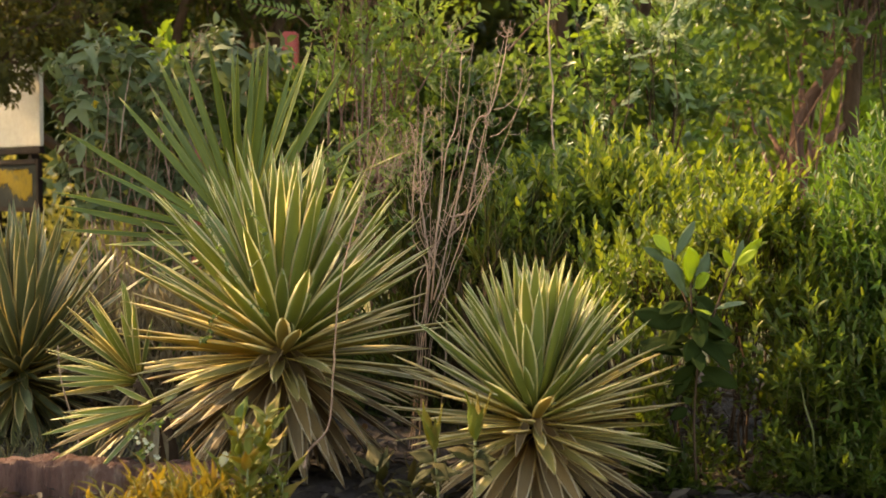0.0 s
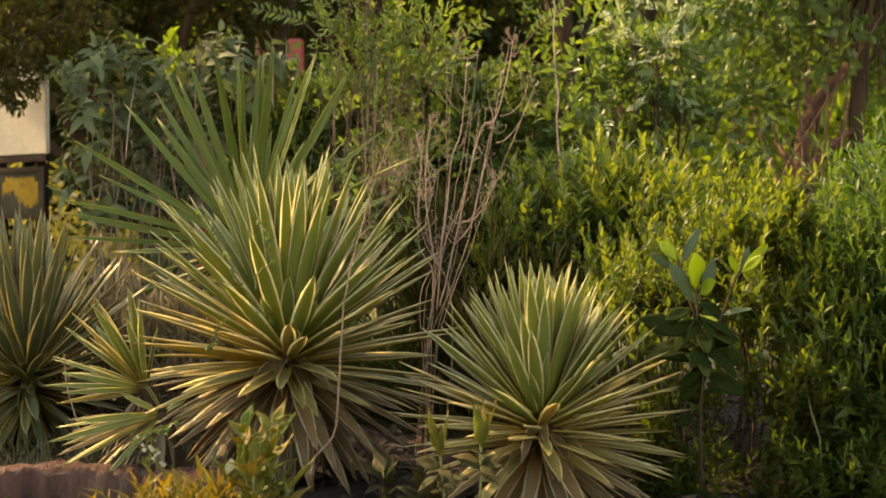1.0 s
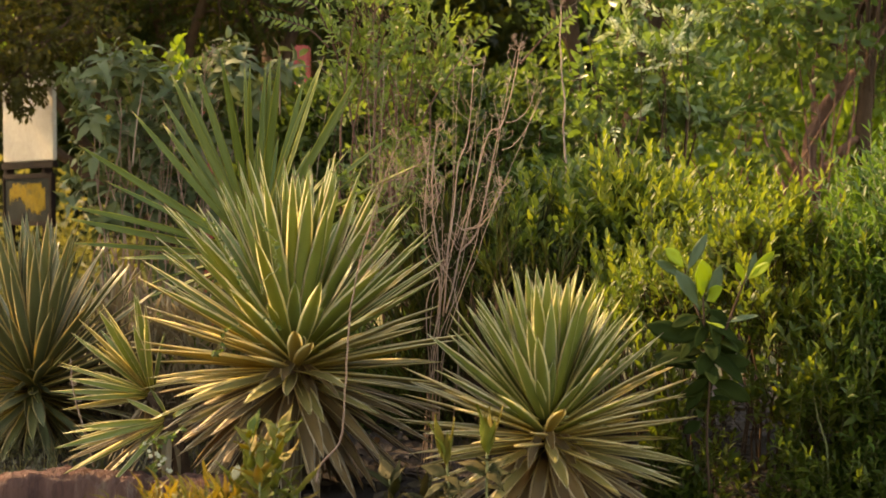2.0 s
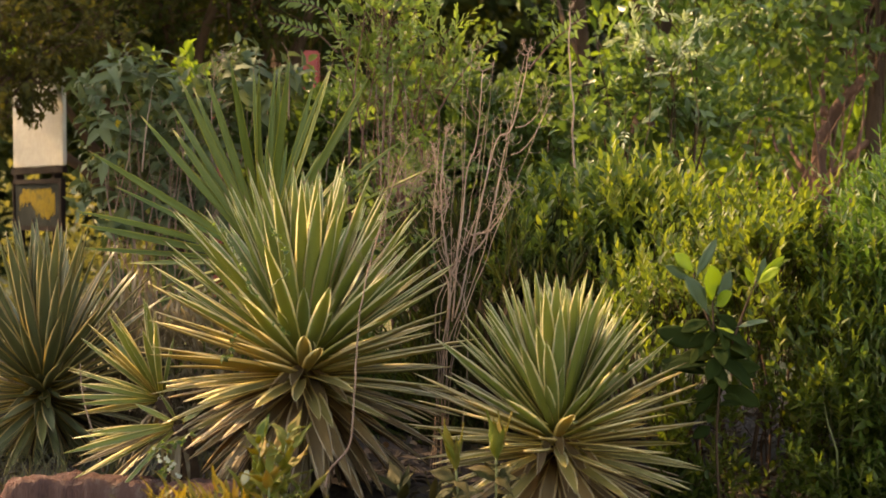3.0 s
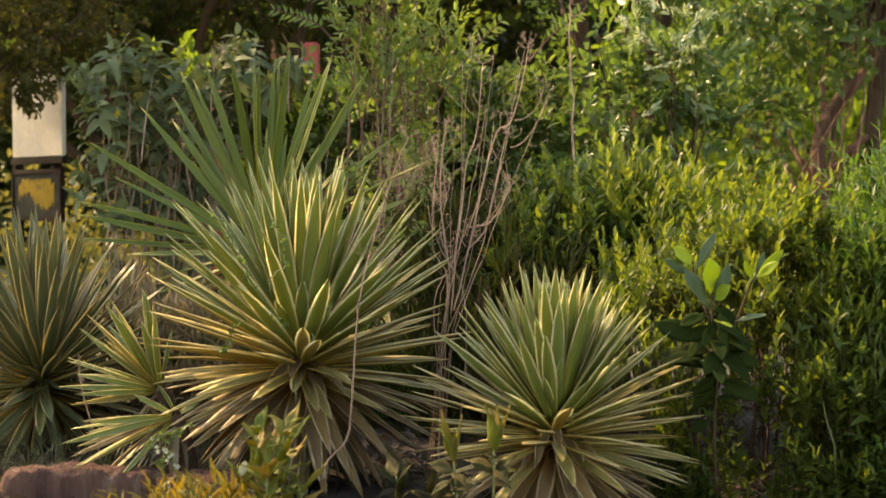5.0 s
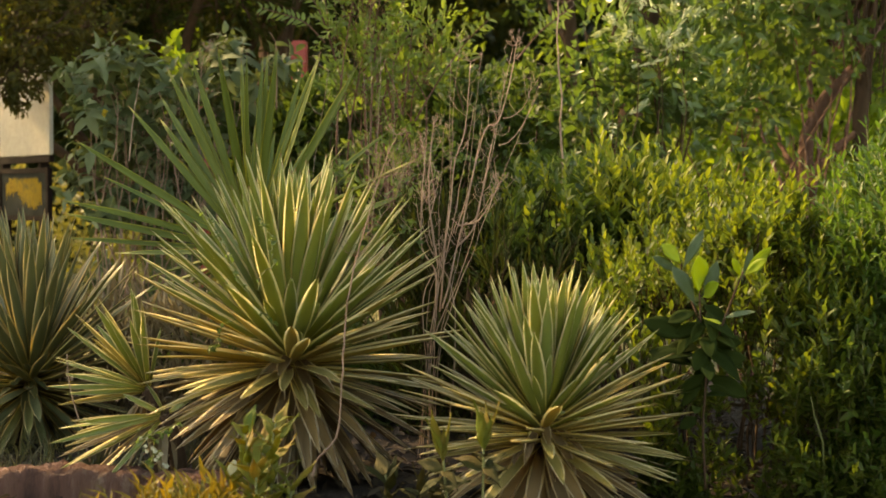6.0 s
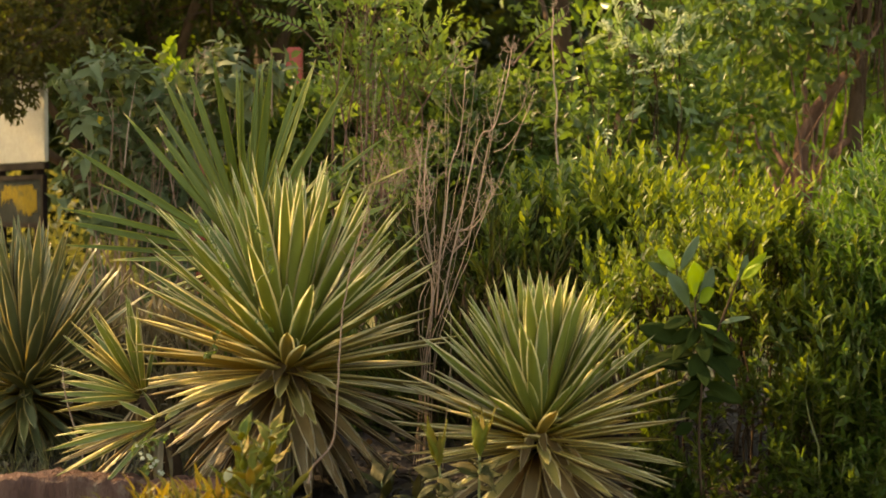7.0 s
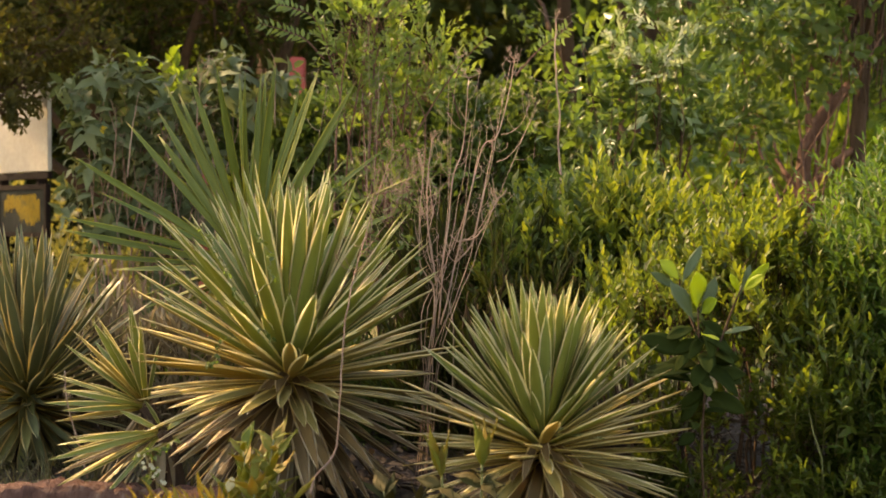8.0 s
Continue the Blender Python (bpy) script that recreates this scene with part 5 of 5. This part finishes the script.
def bedding(label, base, stems, leaf, seed, pool=None):
    """A leafy low plant: stems as (way across, way ahead, height)."""
    r = random.Random(seed)
    at = thing("bedding_plant", base, label, "bedding plant", "low plants along the edge")
    for sx, sy, h in stems:
        V, F = tubes([(wander(np.random.default_rng(seed + int(h * 999)), (sx * 0.4, sy * 0.4, -0.03), (sx, sy, h), 8, 0.012), 0.005, 0.003)], 5)
        under("stem", mesh_of("stem", V, F, M_GREENSTEM), at)
        n = max(5, int(h / (0.03 if pool and pool[1] > 0.5 else 0.017)))
        for k in range(n):
            first = 0.6 if pool and pool[1] > 0.5 else 0.35
            v = first + (1 - first) * k / (n - 1)
            az = 2.4 * k + r.uniform(-0.4, 0.4)
            e = radians(r.uniform(0, 40) + 38 * (v - 0.35))
            d = Vector((math.cos(az) * math.cos(e), math.sin(az) * math.cos(e), math.sin(e)))
            root = Vector((sx * (0.4 + 0.6 * v), sy * (0.4 + 0.6 * v), h * v))
            size = leaf * r.uniform(0.7, 1.15)
            under("leaf", (LANCE if not pool or v > 0.72 and r.random() < pool[1] else pool[0])[r.randrange(4)], at, "", leaf_pose(root, d, size, size * r.uniform(0.85, 1.2), r.uniform(-0.6, 0.6)))
    return at


bronze = bedding("bronze-green leafy plant with upright shoots", (-0.585, 4.1, 0.25), ((-0.04, 0, 0.44), (0.05, 0.02, 0.46), (0.0, -0.05, 0.34), (-0.1, 0.04, 0.30), (0.1, 0.0, 0.28), (0.0, 0.1, 0.4)), 0.105, 81)
PALE_LEAF = broad_leaf("pale_leaf", M_WHITE, 0.55, -0.3, 0.05, OVAL)
under("withered_leaf", PALE_LEAF, bronze, "curled whitish withered leaf", leaf_pose(Vector((-0.666, 4.050, 0.560)) - bronze.matrix_basis.translation, (0.35, -0.3, 0.8), 0.052, 0.05, 0.3, (0, -1, 0.2)))


def bronze_shoot(label, foot, top, seed):
    """One thin upright stem: a few erect pointed leaves round its tip, wide shade-darkened leaves lower down."""
    r = random.Random(seed)
    at = thing("bedding_plant", foot, label, "bedding plant", "low plants along the edge")
    tip = Vector(top) - Vector(foot)
    V, F = tubes([(wander(np.random.default_rng(seed), (0, 0, -0.03), tip, 8, 0.006), 0.0055, 0.004)], 6)
    under("stem", mesh_of("stem", V, F, M_GREENSTEM), at)
    for k in range(7):
        az, e = 2.4 * k + r.uniform(-0.3, 0.3), radians(r.uniform(58, 82) - 6 * (k > 4))
        d = Vector((math.cos(az) * math.cos(e), math.sin(az) * math.cos(e), math.sin(e)))
        size = r.uniform(0.095, 0.15)
        under("leaf", LANCE[(0, 3, 0, 3, 2, 0, 1)[k]], at, "erect bronze leaf", leaf_pose(tip * r.uniform(0.9, 1.0), d, size, size * r.uniform(0.85, 1.05), r.uniform(-0.4, 0.4)))
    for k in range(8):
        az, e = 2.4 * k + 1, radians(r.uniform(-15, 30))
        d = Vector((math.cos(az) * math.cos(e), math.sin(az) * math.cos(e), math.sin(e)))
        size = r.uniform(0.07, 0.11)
        under("lower_leaf", SHADE_LANCE[r.randrange(4)], at, "", leaf_pose(tip * r.uniform(0.5, 0.88), d, size, size * r.uniform(1.0, 1.5), r.uniform(-0.5, 0.5), (0, -0.6, 0.8)))


bronze_shoot("bronze plant with erect pointed leaves on a thin stem", (-0.032, 4.2, 0.25), (-0.027, 4.2, 0.611), 82)
bronze_shoot("taller bronze plant with erect pointed leaves", (0.110, 4.22, 0.25), (0.099, 4.22, 0.640), 88)
bedding("green low plant, wide leaves darkened as if in shade", (-0.12, 4.32, 0.25), ((-0.09, 0, 0.26), (0.02, 0.02, 0.24), (0.1, 0.0, 0.2)), 0.10, 83, (SHADE_LANCE, 0.1))
rng = np.random.default_rng(84)
for x, y, h in ((-0.80, 4.05, 0.345), (-0.72, 4.12, 0.32), (-0.88, 4.14, 0.29)):
    at = thing("orange_plant", (x, y, 0.24), "low plant with orange and yellow pointed leaves", "bedding plant", "orange plants along the edge")
    S = rng.normal(0, 1, (34, 3)) * np.array([0.05, 0.05, 0.03]) + np.array([0, 0, 0.05])
    D = unit(S * np.array([4, 4, 0]) + np.array([0, 0, 1.0]) + rng.normal(0, 0.15, S.shape))
    V, F = leaf_arrays(*twig_leaves(rng, S, D, np.full(len(S), h * 0.62), 8, 0.095, 0.021, 0.8), fold=0.35, bend=0.3, rows=((0.22, 1.0), (0.55, 0.6)))
    under("foliage", mesh_of("foliage", V, F, M_ORANGE), at)
    V, F = tubes([([S[k] * np.array([0.5, 0.5, 0]) - np.array([0, 0, 0.03]), S[k], S[k] + D[k] * h * 0.62], 0.003, 0.0015) for k in range(len(S))], 3)
    under("stem", mesh_of("stem", V, F, M_GREENSTEM), at)

# ---- climbers over the rosettes ----
def creeper(label, lines, leaf, count, seed, material):
    rng = np.random.default_rng(seed)
    o = np.array(lines[0][0])
    at = thing("creeper", tuple(o), label, "climbing plant", "creepers over the rosettes")
    P, T = [], []
    tub = []
    for pts in lines:
        p = smooth_line(np.array(pts) - o, 40)
        p = p + np.cumsum(rng.normal(0, 0.006, p.shape), 0)
        tub.append((p, 0.002, 0.0012))
        k = rng.integers(0, 40, count)
        P.append(p[k])
    V, F = tubes(tub, 4)
    under("stem", mesh_of("stem", V, F, M_GREENSTEM), at)
    P = np.concatenate(P)
    n = len(P)
    V, F = leaf_arrays(P, rng.normal(0, 1, (n, 3)), rng.normal(0, 0.5, (n, 3)) + np.array([0, -0.4, 0.8]), leaf * rng.uniform(0.6, 1.3, n), leaf * 0.75 * rng.uniform(0.6, 1.2, n), rows=((0.2, 1.0), (0.6, 0.7)))
    under("foliage", mesh_of("foliage", V, F, material), at)


creeper("thin creeper with small leaves over the large rosette", [((-0.618, 4.734, 0.951), (-0.670, 4.690, 1.072), (-0.756, 4.745, 1.186), (-0.824, 4.800, 1.284), (-0.882, 4.853, 1.353)), ((-0.670, 4.690, 1.072), (-0.645, 4.797, 1.224), (-0.719, 4.902, 1.342)), ((-0.863, 4.781, 0.866), (-0.903, 4.783, 0.926), (-0.843, 4.788, 1.025))], 0.022, 24, 85, M_GREEN)
creeper("twining creeper with heart-shaped leaves beside dry stalks", [((-0.389, 5.096, 1.192), (-0.289, 5.201, 1.295), (-0.206, 5.305, 1.381), (-0.110, 5.407, 1.426)), ((-0.450, 5.209, 1.489), (-0.397, 5.211, 1.521), (-0.375, 5.207, 1.446), (-0.418, 5.205, 1.403)), ((-0.294, 5.299, 1.250), (-0.210, 5.400, 1.269), (-0.188, 5.403, 1.336), (-0.143, 5.397, 1.202))], 0.03, 30, 86, M_GREEN)
creeper("creeper with small pale leaves low beside the young rosette", [((-0.947, 4.689, 0.602), (-1.005, 4.688, 0.582), (-1.054, 4.686, 0.543), (-1.074, 4.689, 0.602)), ((-1.045, 4.687, 0.563), (-0.986, 4.684, 0.504), (-1.005, 4.683, 0.484))], 0.024, 22, 87, M_GREEN)

white = thing("white_flower", (-1.039, 4.703, 0.480), "small white flowers low among the rosettes", "flower")
V, F = tubes([(wander(np.random.default_rng(95), (0, 0, -0.12), (0.0, 0, 0.04), 6, 0.01), 0.003, 0.002)], 4)
under("stem", mesh_of("stem", V, F, M_GREENSTEM), white)
rs = random.Random(96)
for k in range(11):
    f = k / 10
    blossom(white, (-1.07 + 0.085 * f + rs.uniform(-0.014, 0.014), 4.67 + rs.uniform(-0.01, 0.01), 0.565 - 0.10 * f + rs.uniform(-0.016, 0.016)), rs.uniform(0.007, 0.012), M_WHITE, 5, "white petals", 310 + k)

# ---- stones along the front ----
def edging_stone(x, y, z, w, d, h, seed, turn):
    bm = bmesh.new()
    bmesh.ops.create_cube(bm, size=1)
    bmesh.ops.subdivide_edges(bm, edges=bm.edges[:], cuts=17, use_grid_fill=True)
    for v in bm.verts:
        c = v.co
        k = (abs(c.x * 2) ** 6 + abs(c.y * 2) ** 6 + abs(c.z * 2) ** 6) ** (1 / 6)
        c /= max(k, 0.6)
        n = noise.noise((c.x * 2.2 + seed, c.y * 2.2, c.z * 2.2))
        m = noise.noise((c.x * 8 + seed, c.y * 8, c.z * 8))
        f = noise.noise((c.x * 21 + seed, c.y * 21, c.z * 9))
        c *= 1 + 0.15 * n + 0.12 * abs(m) + 0.05 * f
        v.co = Vector((c.x * w, c.y * d, c.z * h))
    me = bpy.data.meshes.new("edging_stone")
    bm.to_mesh(me)
    bm.free()
    me.materials.append(M_STONE)
    me.polygons.foreach_set("use_smooth", [True] * len(me.polygons))
    ob = new("edging_stone", me)
    ob.matrix_basis = pose(x, y, z, 0, 0, turn)
    tagged(ob, "rough reddish-brown edging stone at the bed's front", "stone", "edging stones")


edging_stone(-1.37, 4.86, 0.165, 0.60, 0.17, 0.52, 1, -4)
edging_stone(-0.86, 4.80, 0.17, 0.46, 0.17, 0.50, 2, 5)
edging_stone(-2.06, 4.97, 0.01, 0.72, 0.18, 0.50, 3, 3)
edging_stone(-0.22, 4.05, 0.02, 0.6, 0.30, 0.30, 4, -3)
edging_stone(0.42, 4.0, 0.02, 0.62, 0.30, 0.30, 5, 3)
edging_stone(1.06, 4.05, 0.02, 0.6, 0.30, 0.30, 6, 2)

# ---- litter ----
rng = np.random.default_rng(90)
n = 5200
x, y = rng.uniform(-2.6, 2.4, n), rng.uniform(4.0, 7.6, n)
z = np.array([bed_height(a, b) for a, b in zip(x, y)]) + rng.uniform(0.005, 0.04, n)
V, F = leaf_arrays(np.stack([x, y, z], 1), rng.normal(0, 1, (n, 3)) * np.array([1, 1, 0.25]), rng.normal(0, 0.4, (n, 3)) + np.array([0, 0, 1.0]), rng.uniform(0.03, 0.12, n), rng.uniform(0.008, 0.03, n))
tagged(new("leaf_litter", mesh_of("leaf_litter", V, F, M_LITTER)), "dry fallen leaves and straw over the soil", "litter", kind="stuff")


rng = np.random.default_rng(91)
n = 1500
x, y = rng.uniform(-2.3, -0.95, n), rng.uniform(5.0, 5.9, n)
clump = np.array([noise.noise((a * 4, b * 4, 2)) for a, b in zip(x, y)]) > -0.15
x, y = x[clump], y[clump]
n = len(x)
z = np.array([bed_height(a, b) for a, b in zip(x, y)]) - 0.01
V, F = leaf_arrays(np.stack([x, y, z], 1), rng.normal(0, 0.45, (n, 3)) + np.array([0, 0, 1.0]), rng.normal(0, 1, (n, 3)), rng.uniform(0.06, 0.2, n), rng.uniform(0.003, 0.007, n), bend=0.4)
tagged(new("grass", mesh_of("grass", V, F, M_WEED)), "tufts of green grass behind the stones, darkened for shadow", "grass", kind="stuff")


def motions():
    """A light breeze: sprays at the shrub's edges lift and nod, two bushes sway a little."""
    for twig, share in ((SPRIGS[0], 1.0), (SPRIGS[1], 0.8)):
        p = twig.matrix_basis.translation.copy()
        walk(twig, [(t, pose(*p, 0, a * share, 0)) for t, a in ((0.0, 0.0), (1.0, 2.0), (2.0, 1.2), (3.0, 1.5), (4.5, 3.8), (6.0, 3.9), (7.0, 4.6), (7.5, 4.0), (8.0, 4.5))])
    p = SPRIGS[2].matrix_basis.translation.copy()
    walk(SPRIGS[2], [(t, pose(*p, 0, a, 0)) for t, a in ((0.0, 0.0), (0.5, -1.0), (1.0, -2.0), (1.5, -0.5), (3.0, -1.5), (4.0, -0.5), (6.0, -1.5), (6.5, 0.5), (7.0, -0.5), (8.0, 0.0))])
    for bush, share in ((pale, 1.0), (leafy, 0.5)):
        p = bush.matrix_basis.translation.copy()
        walk(bush, [(t, pose(*p, 0, a * share, 0)) for t, a in ((0.0, 0.0), (1.5, 0.07), (3.0, 0.0), (4.5, -0.10), (6.0, -0.14), (7.0, 0.03), (8.0, 0.1))])


motions()
